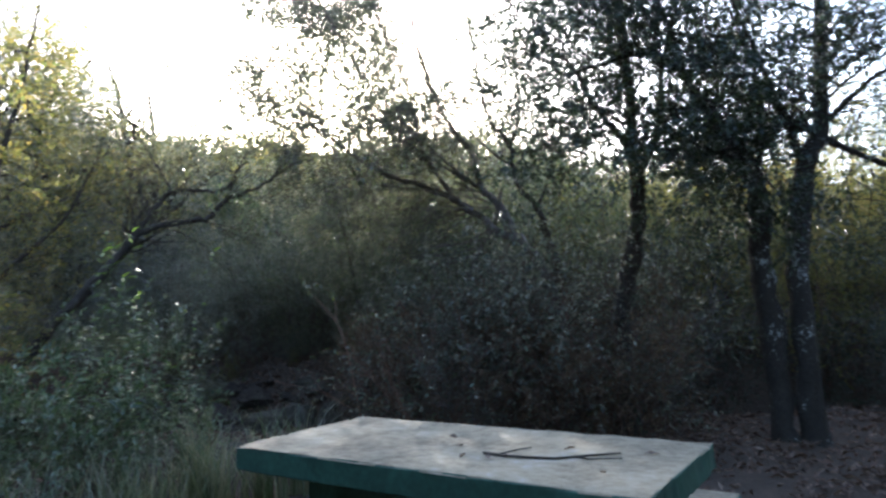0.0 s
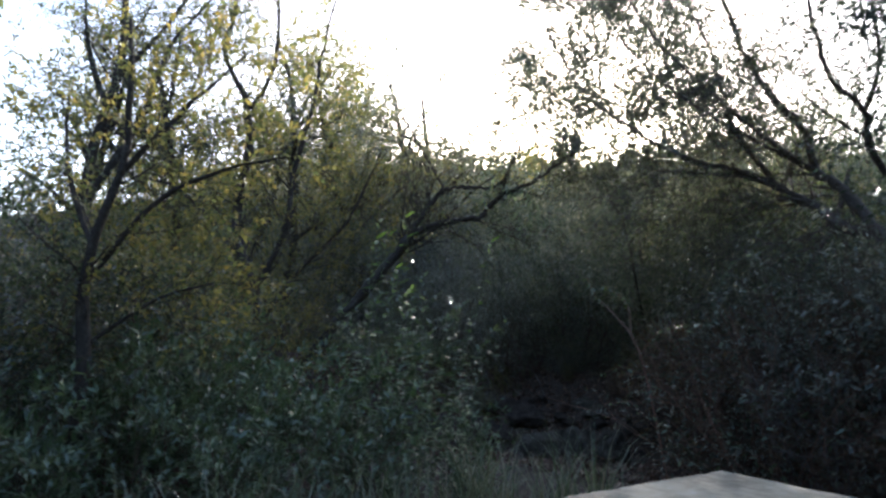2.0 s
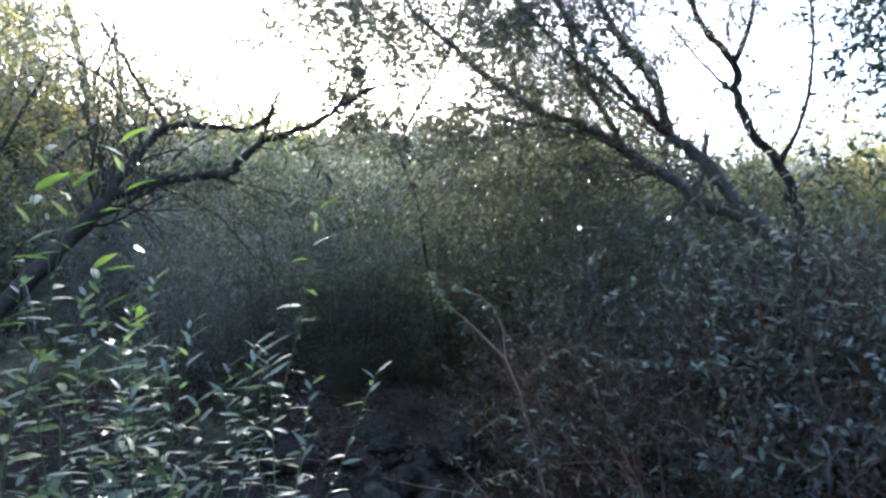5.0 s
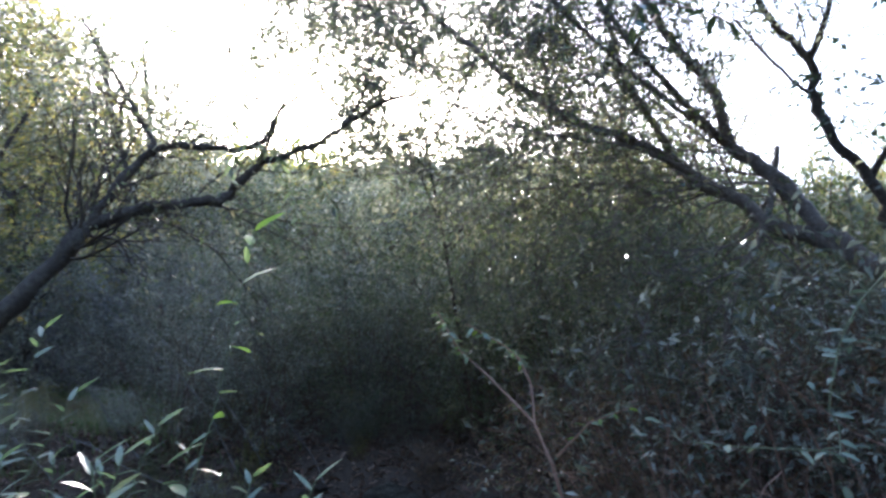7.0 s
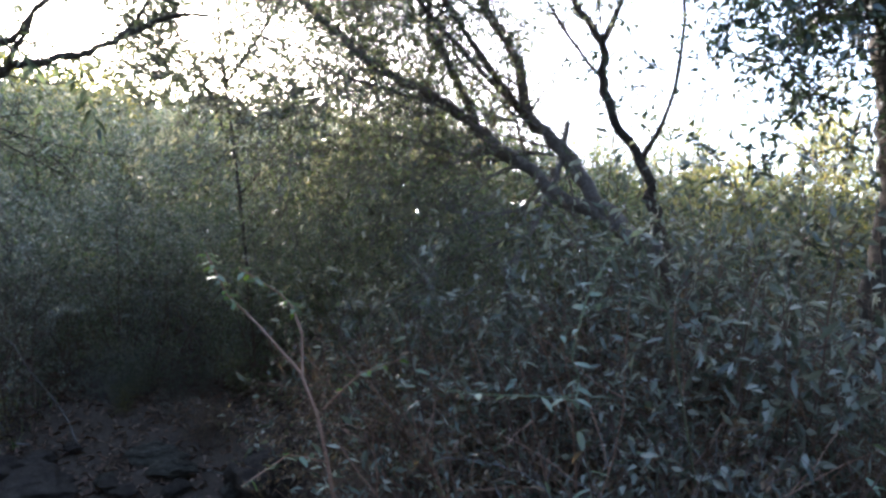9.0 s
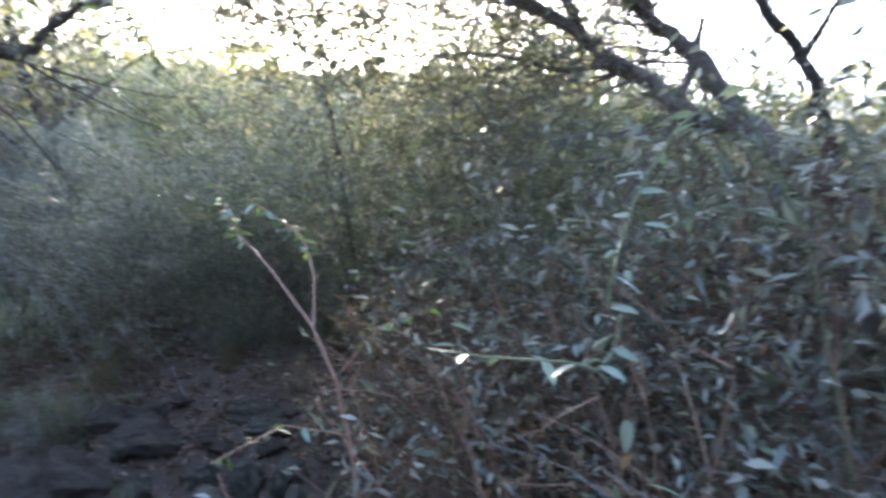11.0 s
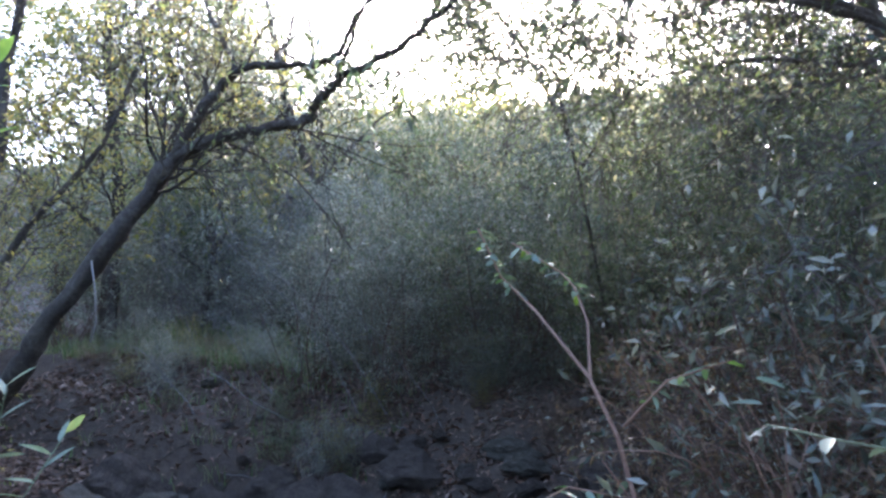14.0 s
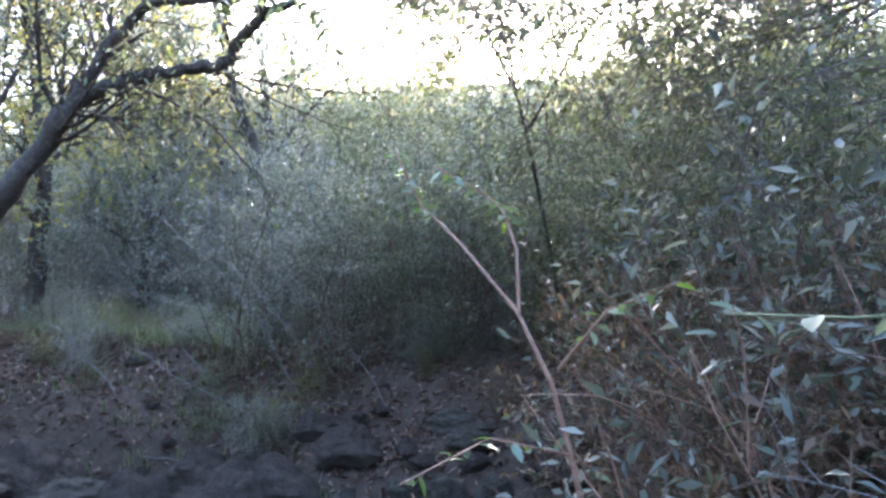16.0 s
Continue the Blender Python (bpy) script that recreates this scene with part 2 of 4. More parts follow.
def branch_out(rng, pts, r0, level, spec, lines, sites, start=0.25):
    """Children of a limb, down to leafy twigs. spec[level]: number, length, spread, kink, lift; spec['leaf']: step along a twig."""
    num, length, spread, kink, lift = spec[level]
    last = (level + 1) not in spec
    num = int(rng.integers(int(num * 0.8), int(num * 1.2) + 2))
    for k in range(num):
        t = start + (1 - start) * (k + rng.uniform(0, 1)) / num
        p, d = at_part(pts, min(t, 0.999))
        d = d / (np.linalg.norm(d) + 1e-9)
        side = np.cross(d, rng.normal(0, 1, 3))
        side /= np.linalg.norm(side) + 1e-9
        ln = length * rng.uniform(0.55, 1.25) * (1.15 - 0.5 * t)
        child = wander(rng, p, d * (1 - spread) + side * spread, ln, 4 if not last else 2, kink, lift)
        r = r0 * (1 - 0.6 * t) * 0.55
        r = max(r, spec["thin"])
        if not (last and rng.uniform() < spec.get("leafy", 0)):
            lines.append((child, np.linspace(r, max(r * 0.3, spec["thin"] * 0.5), len(child))))
        if last:
            m = max(2, int(ln / spec["leaf"]))
            for i in range(m):
                q, e = at_part(child, 0.15 + 0.84 * (i + rng.uniform(0, 1)) / m)
                out = np.cross(e / (np.linalg.norm(e) + 1e-9), rng.normal(0, 1, 3))
                sites.append((q, e / (np.linalg.norm(e) + 1e-9) * 0.7 + out * 0.6 + np.array([0, 0, spec.get("droop", -0.1)])))
        else:
            branch_out(rng, child, r, level + 1, spec, lines, sites, 0.2)


def shrub(seed, height, spreadw, stems, spec, wood, leafmat, leaf, label, name="shrub", flat=1.7, keep=1.0):
    """A many-stemmed shrub about its foot: stems, twigs and leaves."""
    rng = np.random.default_rng(seed)
    lines, sites = [], []
    for k in range(stems):
        a = rng.uniform(0, 2 * np.pi)
        foot = np.array([math.cos(a), math.sin(a), 0]) * rng.uniform(0, 0.3) * spreadw
        lean = np.array([math.cos(a), math.sin(a), 0]) * rng.uniform(0.15, 0.75) * spreadw / height
        ln = height * rng.uniform(0.7, 1.1)
        pts = wander(rng, foot - np.array([0, 0, 0.12]), lean + np.array([0, 0, 1.0]), ln, 8, 0.09, 0.0)
        r = 0.003 + 0.0035 * height * rng.uniform(0.5, 1.2)
        lines.append((pts, np.linspace(r, r * 0.25, len(pts))))
        branch_out(rng, pts, r, 1, spec, lines, sites, spec.get("start", 0.15))
    if keep < 1:
        sites = [s for s in sites if rng.uniform() < keep]
    root = new(name)
    root.empty_display_size = 0.2
    v, f = tubes(lines, 3)
    tagged(part("wood", mesh("wood", v, f, wood, True), root), kind="stuff")
    if sites:
        v, f = leaf_cloud(rng, [s[0] for s in sites], [s[1] for s in sites], leaf[0], leaf[1], 0.2, flat)
        tagged(part("foliage", mesh("foliage", v, f, leafmat), root), kind="stuff")
    return tagged(root, label, "shrub")


def tree(name, seed, limbs, spec, wood, leafmat, leaf, label, flat=0.3, bare_start=0.3, sides=9, skip=0):
    """A tree from guiding limbs (points, first and last radius); the first is the trunk. Fine branches and leaves grow on them."""
    rng = np.random.default_rng(seed)
    root = new(name)
    foot = np.array(limbs[0][0][0], float)
    root.location = foot
    fine, sites = [], []
    for k, (pts, ra, rb) in enumerate(limbs):
        p = np.array(pts, float) - foot
        # rounder limbs: Catmull-Rom between the guides, with small knots
        q = []
        for i in range(len(p) - 1):
            p0, p1, p2, p3 = p[max(i - 1, 0)], p[i], p[i + 1], p[min(i + 2, len(p) - 1)]
            for t in np.linspace(0, 1, 5)[:-1]:
                q.append(0.5 * (2 * p1 + (p2 - p0) * t + (2 * p0 - 5 * p1 + 4 * p2 - p3) * t * t + (3 * p1 - p0 - 3 * p2 + p3) * t ** 3))
        q.append(p[-1])
        q = np.array(q) + rng.normal(0, 0.2, (len(q), 3)) * min(ra, 0.05)
        rad = np.linspace(ra, rb, len(q)) * rng.uniform(0.86, 1.2, len(q))
        if k == 0:
            rad[0] *= 1.35
        v, f = tubes([(q, rad)], sides)
        part("trunk" if k == 0 else "limb", mesh("limb", v, f, wood, True), root)
        if k >= skip:
            branch_out(rng, q, rb + 0.3 * (ra - rb), 1, spec, fine, sites, bare_start if k == 0 else 0.12)
    v, f = tubes(fine, 3)
    tagged(part("branchwork", mesh("branchwork", v, f, wood, True), root), kind="stuff")
    if sites:
        v, f = leaf_cloud(rng, [s[0] for s in sites], [s[1] for s in sites], leaf[0], leaf[1], 0.2, flat)
        tagged(part("crown", mesh("crown", v, f, leafmat), root), kind="stuff")
    return tagged(root, label, "tree")


def put(ob, x, y, turn=0.0, size=1.0, sink=0.03, tall=1.0):
    """A copy of a plant, rooted in the ground at x, y."""
    m = pose(x, y, float(ground_z(x, y)) - sink, 0, 0, turn) @ Matrix.Diagonal((size, size, size * tall, 1))
    return copy_thing(ob, m)


def remove(ob):
    for o in (*ob.children_recursive, ob):
        bpy.data.objects.remove(o)


# ---- ground ----
def sheet():
    xs = np.concatenate([np.linspace(-160, -16, 25)[:-1], np.arange(-16, 12, 0.14), np.linspace(12, 160, 25)])
    ys = np.concatenate([np.linspace(-120, -4, 16)[:-1], np.arange(-4, 20, 0.14), np.linspace(20, 260, 40)])
    gx, gy = np.meshgrid(xs, ys)
    rng = np.random.default_rng(5)
    z = rough_z(gx, gy) + rng.normal(0, 0.012, gx.shape)
    v = np.stack([gx, gy, z], -1).reshape(-1, 3)
    nx, ny = len(xs), len(ys)
    i = (np.arange(ny - 1)[:, None] * nx + np.arange(nx - 1)[None, :]).ravel()
    return mesh("ground", v, np.stack([i, i + 1, i + nx + 1, i + nx], 1), SOIL, True)


tagged(new("ground", sheet()), "dark earth with leaf litter, sloping into a creek", "ground", kind="structure")

bm = bmesh.new()
bmesh.ops.create_grid(bm, x_segments=2, y_segments=2, size=1.0)
pool = tagged(new("water", from_bm("water", bm, WATER)), "dark still water in the creek bed", "water", kind="structure")
pool.matrix_basis = pose(-2.5, 8.35, -0.16) @ Matrix.Diagonal((2.2, 0.36, 1, 1))


def litter(name, n, x0, x1, y0, y1, seed, size, mat, label, lift=0.02):
    rng = np.random.default_rng(seed)
    x, y = rng.uniform(x0, x1, n), rng.uniform(y0, y1, n)
    keep = np.sin(x * 2.1 + 1) * np.sin(y * 1.7) + rng.normal(0, 0.7, n) > -0.5
    x, y = x[keep], y[keep]
    z = rough_z(x, y) + lift * rng.uniform(0.3, 1.6, len(x))
    d = rng.normal(0, 1, (len(x), 3)) * np.array([1, 1, 0.35])
    v, f = leaf_cloud(rng, np.stack([x, y, z], 1), d, size, size * 0.45, 0.35, 2.5)
    tagged(new(name, mesh(name, v, f, mat)), label, "leaf litter", kind="stuff")


litter("leaf_litter", 60000, -6.5, 3, 6.8, 12, 31, 0.07, LITTER, "dry brown fallen leaves on the creek bank")
litter("leaf_litter", 14000, 1.0, 7.0, 2.0, 8, 32, 0.075, LITTER, "brown fallen leaves under the dark trees")

# ---- picnic table and bench ----
TU, TN = Vector((0.84, -0.542, 0)), Vector((0.542, 0.84, 0))
TURN = math.degrees(math.atan2(TU.y, TU.x))


def slab(lx, ly, lz, seed, chip=0.012, cell=0.05):
    """A cast concrete slab with worn, chipped edges; face 0 paint on top, 1 on the sides."""
    bm = bmesh.new()
    bmesh.ops.create_cube(bm, size=1)
    bmesh.ops.scale(bm, vec=(lx, ly, lz), verts=bm.verts)
    bmesh.ops.bevel(bm, geom=bm.edges[:], offset=0.008, segments=2, affect="EDGES", profile=0.5)
    long_edges = [e for e in bm.edges if e.calc_length() > 0.3]
    bmesh.ops.subdivide_edges(bm, edges=long_edges, cuts=max(3, int(lx / cell / 2)), use_grid_fill=True)
    rng = random.Random(seed)
    for v in bm.verts:
        edge = (abs(abs(v.co.x) - lx / 2) < 0.012) + (abs(abs(v.co.y) - ly / 2) < 0.012) + (abs(abs(v.co.z) - lz / 2) < 0.012)
        if edge >= 2:
            k = chip * max(0, noise.noise(v.co * 9) + rng.uniform(-0.2, 0.5))
            v.co -= Vector((math.copysign(k, v.co.x), math.copysign(k, v.co.y), math.copysign(k * 0.6, v.co.z)))
        else:
            v.co.z += 0.002 * noise.noise(v.co * 6)
    bm.normal_update()
    for f in bm.faces:
        f.material_index = 0 if f.normal.z > 0.6 else 1
    return bm


table = tagged(new("picnic_table"), "worn cream and green painted concrete picnic table", "table")
table.matrix_basis = pose(0.037, 2.724, 0, 0, 0, TURN)
top = part("tabletop", from_bm("tabletop", slab(1.745, 0.815, 0.1, 3), PAINT_TOP, PAINT_SIDE), table, "worn cream painted top with green edges")
top.location.z = 0.70
for sx in (-0.52, 0.52):
    leg = part("pedestal", from_bm("pedestal", slab(0.16, 0.5, 0.75, 4), PAINT_SIDE, PAINT_SIDE), table, "green painted concrete")
    leg.location = (sx, 0, 0.277)
bench = tagged(new("bench"), "low concrete bench with a worn cream seat beside the table", "bench")
bench.matrix_basis = pose(0.037 + TN.x * 0.74, 2.724 + TN.y * 0.74, 0, 0, 0, TURN)
seat = part("seat", from_bm("seat", slab(1.72, 0.3, 0.09, 6), PAINT_TOP, PAINT_SIDE), bench)
seat.location.z = 0.40
for sx in (-0.55, 0.55):
    leg = part("support", from_bm("support", slab(0.14, 0.22, 0.42, 7), PAINT_SIDE, PAINT_SIDE), bench)
    leg.location = (sx, 0, 0.148)

# sticks and dead leaves on the table
def on_table(u, w, z=0.752):
    p = Vector((0.037, 2.724, z)) + TU * u + TN * w
    return p


for pts, r, nm, lab in (([(0.18, -0.12), (0.3, -0.13), (0.45, -0.1), (0.55, 0.0), (0.63, 0.07)], 0.006, "stick", "thin dry brown stick lying on the table"),
                        ([(0.5, -0.04), (0.56, -0.06), (0.66, 0.0)], 0.004, "stick", "short forked twig lying on the table"),
                        ([(0.24, -0.12), (0.27, -0.02), (0.3, 0.03)], 0.004, "stick", "short forked twig lying on the table")):
    v, f = tubes([([tuple(on_table(u, w, 0.756)) for u, w in pts], np.linspace(r, r * 0.5, len(pts)))], 5)
    tagged(new(nm, mesh(nm, v, f, BARK, True)), lab, "stick")
rng = np.random.default_rng(8)
for k in range(9):
    u, w = ((0.13, -0.16), (0.02, -0.05), (-0.2, -0.02), (0.68, -0.22), (0.25, -0.2), (-0.12, 0.1), (0.45, 0.1), (-0.35, 0.2), (0.7, 0.1))[k]
    v, f = leaf_cloud(rng, [tuple(on_table(u, w, 0.757))], [(*rng.normal(0, 1, 2), 0.05)], 0.05, 0.022, 0.3, 4)
    tagged(new("fallen_leaf", mesh("fallen_leaf", v, f, LITTER)), "curled dry brown leaf on the tabletop", "leaf", "fallen leaves on the table")
# ---- trees ----
FAN = {1: (16, 1.15, 0.5, 0.13, 0.03), 2: (8, 0.6, 0.5, 0.16, 0.02), 3: (5, 0.34, 0.5, 0.18, 0.0), "thin": 0.0024, "leaf": 0.05, "droop": -0.3}
SPARSE = {1: (9, 0.9, 0.5, 0.16, 0.03), 2: (6, 0.5, 0.5, 0.18, 0.0), 3: (4, 0.26, 0.5, 0.2, -0.02), "thin": 0.002, "leaf": 0.07, "droop": -0.3}
DENSE = {1: (12, 1.15, 0.6, 0.17, 0.0), 2: (8, 0.6, 0.55, 0.22, 0.0), 3: (6, 0.28, 0.55, 0.22, -0.03), "thin": 0.0035, "leaf": 0.031, "droop": -0.2, "leafy": 0.5}

tree("leaning_tree", 11, [
    ([(-5.6, 7.6, 0.4), (-4.95, 7.5, 1.0), (-4.68, 7.5, 1.31), (-4.28, 7.5, 1.72), (-3.97, 7.55, 2.05), (-3.75, 7.57, 2.33)], 0.075, 0.05),
    ([(-3.75, 7.57, 2.33), (-3.56, 7.62, 2.43), (-3.38, 7.67, 2.47), (-3.18, 7.75, 2.5), (-2.98, 7.85, 2.56), (-2.9, 7.85, 2.64), (-2.76, 7.85, 2.78), (-2.59, 7.85, 2.83), (-2.4, 7.85, 2.9), (-2.17, 7.85, 3.03), (-1.94, 7.85, 3.17), (-1.7, 7.85, 3.22)], 0.042, 0.011),
    ([(-3.75, 7.57, 2.34), (-3.67, 7.6, 2.48), (-3.56, 7.63, 2.66), (-3.5, 7.7, 2.78), (-3.38, 7.7, 2.86), (-3.24, 7.7, 2.88), (-3.02, 7.75, 2.87), (-2.83, 7.8, 2.88), (-2.7, 7.8, 2.95), (-2.6, 7.8, 3.12), (-2.48, 7.8, 3.23)], 0.036, 0.009),
    ([(-3.54, 7.65, 2.7), (-3.57, 7.65, 2.84)], 0.015, 0.011),
    ([(-3.42, 7.7, 2.85), (-3.47, 7.8, 2.98), (-3.72, 7.9, 3.34), (-3.94, 8.0, 3.67), (-4.11, 8.0, 3.96)], 0.019, 0.008),
    ([(-2.76, 7.85, 2.79), (-2.68, 7.85, 2.98), (-2.62, 7.9, 3.2), (-2.45, 7.95, 3.5)], 0.016, 0.005),
    ([(-2.17, 7.85, 3.03), (-2.05, 7.9, 3.3), (-1.98, 7.9, 3.6)], 0.012, 0.005),
    ([(-3.6, 7.66, 2.6), (-3.35, 7.6, 2.66), (-3.2, 7.55, 2.66)], 0.01, 0.004),
], {**SPARSE, 1: (9, 1.0, 0.45, 0.18, 0.07), 2: (6, 0.5, 0.5, 0.2, 0.0), "leaf": 0.15}, BARK, OLIVE, (0.05, 0.016), "leaning dark-barked tree with a sagging bare limb", bare_start=0.85)

tree("leaning_tree", 12, [
    ([(1.25, 6.9, -0.1), (1.15, 6.95, 0.9), (1.02, 7.05, 1.6), (0.82, 7.5, 2.02), (0.5, 7.72, 2.24), (0.33, 7.83, 2.43), (0.07, 7.93, 2.65)], 0.068, 0.04),
    ([(0.07, 7.93, 2.65), (-0.18, 7.8, 2.76), (-0.45, 7.7, 2.84), (-0.75, 7.6, 2.93), (-1.0, 7.5, 3.08), (-1.27, 7.4, 3.27), (-1.5, 7.3, 3.44), (-1.75, 7.2, 3.75), (-2.0, 7.1, 4.3)], 0.0363, 0.00736),
    ([(0.07, 7.93, 2.65), (-0.17, 7.8, 2.97), (-0.33, 7.8, 3.29), (-0.38, 7.8, 3.57), (-0.5, 7.8, 4.1), (-0.8, 7.6, 4.9), (-1.0, 7.5, 5.8)], 0.0282, 0.00736),
    ([(0.9, 7.35, 1.9), (0.74, 7.6, 2.2), (0.57, 7.75, 2.55), (0.38, 7.85, 2.75), (0.33, 7.9, 3.05), (0.23, 7.9, 3.31), (0.02, 7.9, 3.6), (-0.2, 7.9, 4.1), (-0.4, 7.8, 4.9), (-0.5, 7.7, 6.0)], 0.0605, 0.011),
    ([(0.38, 7.85, 2.75), (0.1, 7.7, 2.95), (-0.3, 7.5, 3.3), (-0.6, 7.3, 3.6), (-1.0, 7.2, 4.1), (-1.4, 7.1, 4.9), (-1.7, 7.0, 5.6)], 0.0242, 0.00644),
    ([(0.2, 7.88, 2.55), (-0.1, 7.9, 2.5), (-0.5, 7.8, 2.55), (-1.0, 7.7, 2.5)], 0.0177, 0.00552),
    ([(0.38, 7.85, 2.75), (-0.2, 7.6, 3.1), (-0.8, 7.3, 3.5), (-1.3, 7.1, 4.1), (-1.6, 7.0, 4.9)], 0.0208, 0.00575),
    ([(0.15, 7.9, 2.6), (-0.3, 7.7, 2.75), (-0.9, 7.5, 2.8), (-1.5, 7.3, 2.95)], 0.0182, 0.0046),
    ([(0.62, 7.78, 2.75), (0.55, 7.75, 2.45), (0.42, 7.72, 2.15), (0.2, 7.7, 1.75), (0.15, 7.7, 1.2), (0.15, 7.7, 0.1)], 0.02, 0.028),
], FAN, PALE_BARK, OLIVE, (0.042, 0.014), "leaning tree with a fan of fine bare branches", bare_start=0.8)

tree("slender_tree", 20, [
    ([(1.3, 7.5, -0.1), (1.22, 7.5, 1.2), (1.16, 7.5, 1.85), (1.1, 7.5, 2.12), (1.0, 7.5, 2.44), (0.8, 7.5, 2.68), (0.74, 7.5, 2.95), (0.73, 7.5, 3.2), (0.52, 7.5, 3.47), (0.4, 7.5, 3.9), (0.3, 7.4, 4.6), (0.2, 7.4, 5.4)], 0.05, 0.012),
    ([(0.73, 7.5, 3.2), (0.85, 7.4, 3.6), (0.8, 7.3, 4.2), (0.9, 7.3, 5.0)], 0.022, 0.007),
    ([(1.0, 7.5, 2.44), (1.15, 7.4, 2.8), (1.2, 7.3, 3.3), (1.1, 7.2, 4.0)], 0.02, 0.006),
    ([(0.74, 7.5, 2.95), (0.5, 7.4, 3.1), (0.2, 7.3, 3.4)], 0.014, 0.005),
], {**SPARSE, 1: (13, 0.8, 0.5, 0.16, 0.02), 2: (7, 0.45, 0.5, 0.18, 0.0), "leaf": 0.05}, BARK, GREYLEAF, (0.05, 0.018), "crooked dark slender tree among the shrubs", bare_start=0.55)

tree("oak_tree", 13, [
    ([(1.65, 6.48, -0.08), (1.68, 6.48, 1.18), (1.74, 6.48, 1.62), (1.85, 6.48, 2.07), (1.88, 6.48, 2.46), (1.85, 6.48, 2.81), (1.86, 6.48, 3.34), (1.84, 6.48, 3.88), (1.78, 6.48, 4.64)], 0.099, 0.046),
    ([(1.89, 6.48, 2.59), (2.07, 6.41, 2.97), (2.14, 6.33, 3.50), (2.29, 6.26, 4.11)], 0.046, 0.015),
    ([(1.85, 6.48, 2.81), (1.53, 6.26, 3.12), (1.23, 6.10, 3.57), (0.93, 5.95, 3.80)], 0.034, 0.009),
    ([(1.84, 6.48, 3.73), (1.46, 6.26, 4.11), (1.08, 6.10, 4.41)], 0.030, 0.009),
    ([(1.84, 6.48, 2.74), (1.61, 6.10, 2.66), (1.38, 5.88, 2.59)], 0.023, 0.008),
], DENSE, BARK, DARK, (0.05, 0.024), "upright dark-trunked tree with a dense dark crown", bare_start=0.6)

tree("oak_tree", 14, [
    ([(2.98, 6.18, -0.08), (2.95, 6.18, 0.92), (2.89, 6.18, 1.60), (2.92, 6.18, 2.19), (2.82, 6.18, 2.63)], 0.113, 0.081),
    ([(2.82, 6.18, 2.63), (2.56, 6.09, 2.95), (2.25, 6.01, 3.43), (1.92, 5.93, 3.61), (1.53, 5.85, 3.51), (1.06, 5.77, 3.36)], 0.069, 0.010),
    ([(2.90, 6.18, 2.43), (3.01, 6.18, 2.91), (2.93, 6.09, 3.48), (2.68, 6.01, 4.13)], 0.041, 0.012),
    ([(2.56, 6.09, 2.95), (2.36, 5.93, 2.75), (2.32, 5.85, 2.43)], 0.024, 0.008),
    ([(2.25, 6.01, 3.43), (2.04, 5.85, 3.97), (1.63, 5.69, 4.45)], 0.028, 0.008),
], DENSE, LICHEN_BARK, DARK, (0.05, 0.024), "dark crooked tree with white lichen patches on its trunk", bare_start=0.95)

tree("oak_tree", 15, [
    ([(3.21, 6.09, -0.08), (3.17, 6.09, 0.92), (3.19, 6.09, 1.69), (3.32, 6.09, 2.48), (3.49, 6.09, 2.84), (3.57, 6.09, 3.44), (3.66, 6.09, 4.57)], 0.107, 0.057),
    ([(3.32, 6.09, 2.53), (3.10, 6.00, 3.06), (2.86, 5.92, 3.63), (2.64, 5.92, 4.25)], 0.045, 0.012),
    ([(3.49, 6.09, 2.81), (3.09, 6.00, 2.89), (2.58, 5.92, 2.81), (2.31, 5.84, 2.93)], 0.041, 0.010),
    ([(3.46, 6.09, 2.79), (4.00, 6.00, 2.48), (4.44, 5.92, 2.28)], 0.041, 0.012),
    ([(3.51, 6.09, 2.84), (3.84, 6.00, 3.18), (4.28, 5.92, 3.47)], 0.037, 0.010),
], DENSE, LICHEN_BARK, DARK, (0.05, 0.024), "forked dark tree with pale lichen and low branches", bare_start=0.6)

tree("thin_tree", 16, [
    ([(-6.25, 8.0, 0.4), (-6.3, 8.0, 0.98), (-6.37, 8.0, 1.67), (-6.53, 8.0, 2.15), (-6.74, 8.0, 2.73), (-6.57, 8.0, 3.88), (-6.71, 8.0, 4.58), (-7.14, 8.0, 5.37), (-6.95, 8.0, 5.97), (-6.87, 8.0, 7.08)], 0.1, 0.02),
    ([(-6.37, 8.0, 1.67), (-5.86, 8.0, 2.57), (-5.77, 8.0, 3.36), (-5.5, 8.0, 4.23), (-5.36, 8.0, 5.12), (-5.12, 8.0, 5.93)], 0.05, 0.012),
    ([(-6.58, 8.0, 4.39), (-6.19, 8.0, 4.93), (-6.16, 8.0, 5.8), (-6.23, 8.0, 6.91)], 0.04, 0.012),
    ([(-6.47, 8.0, 1.99), (-7.16, 8.0, 2.77), (-7.93, 8.0, 3.35), (-8.87, 8.0, 3.63)], 0.04, 0.012),
    ([(-6.2, 8.0, 1.4), (-5.6, 8.1, 2.1), (-5.0, 8.2, 2.7), (-4.6, 8.3, 3.6)], 0.035, 0.01),
], {**SPARSE, 1: (17, 1.1, 0.5, 0.16, 0.04), 2: (8, 0.6, 0.5, 0.18, 0.0), 3: (4, 0.3, 0.5, 0.2, -0.02), "leaf": 0.04}, BARK, YELLOW, (0.045, 0.018), "slender many-stemmed tree with yellowing leaves", bare_start=0.15)

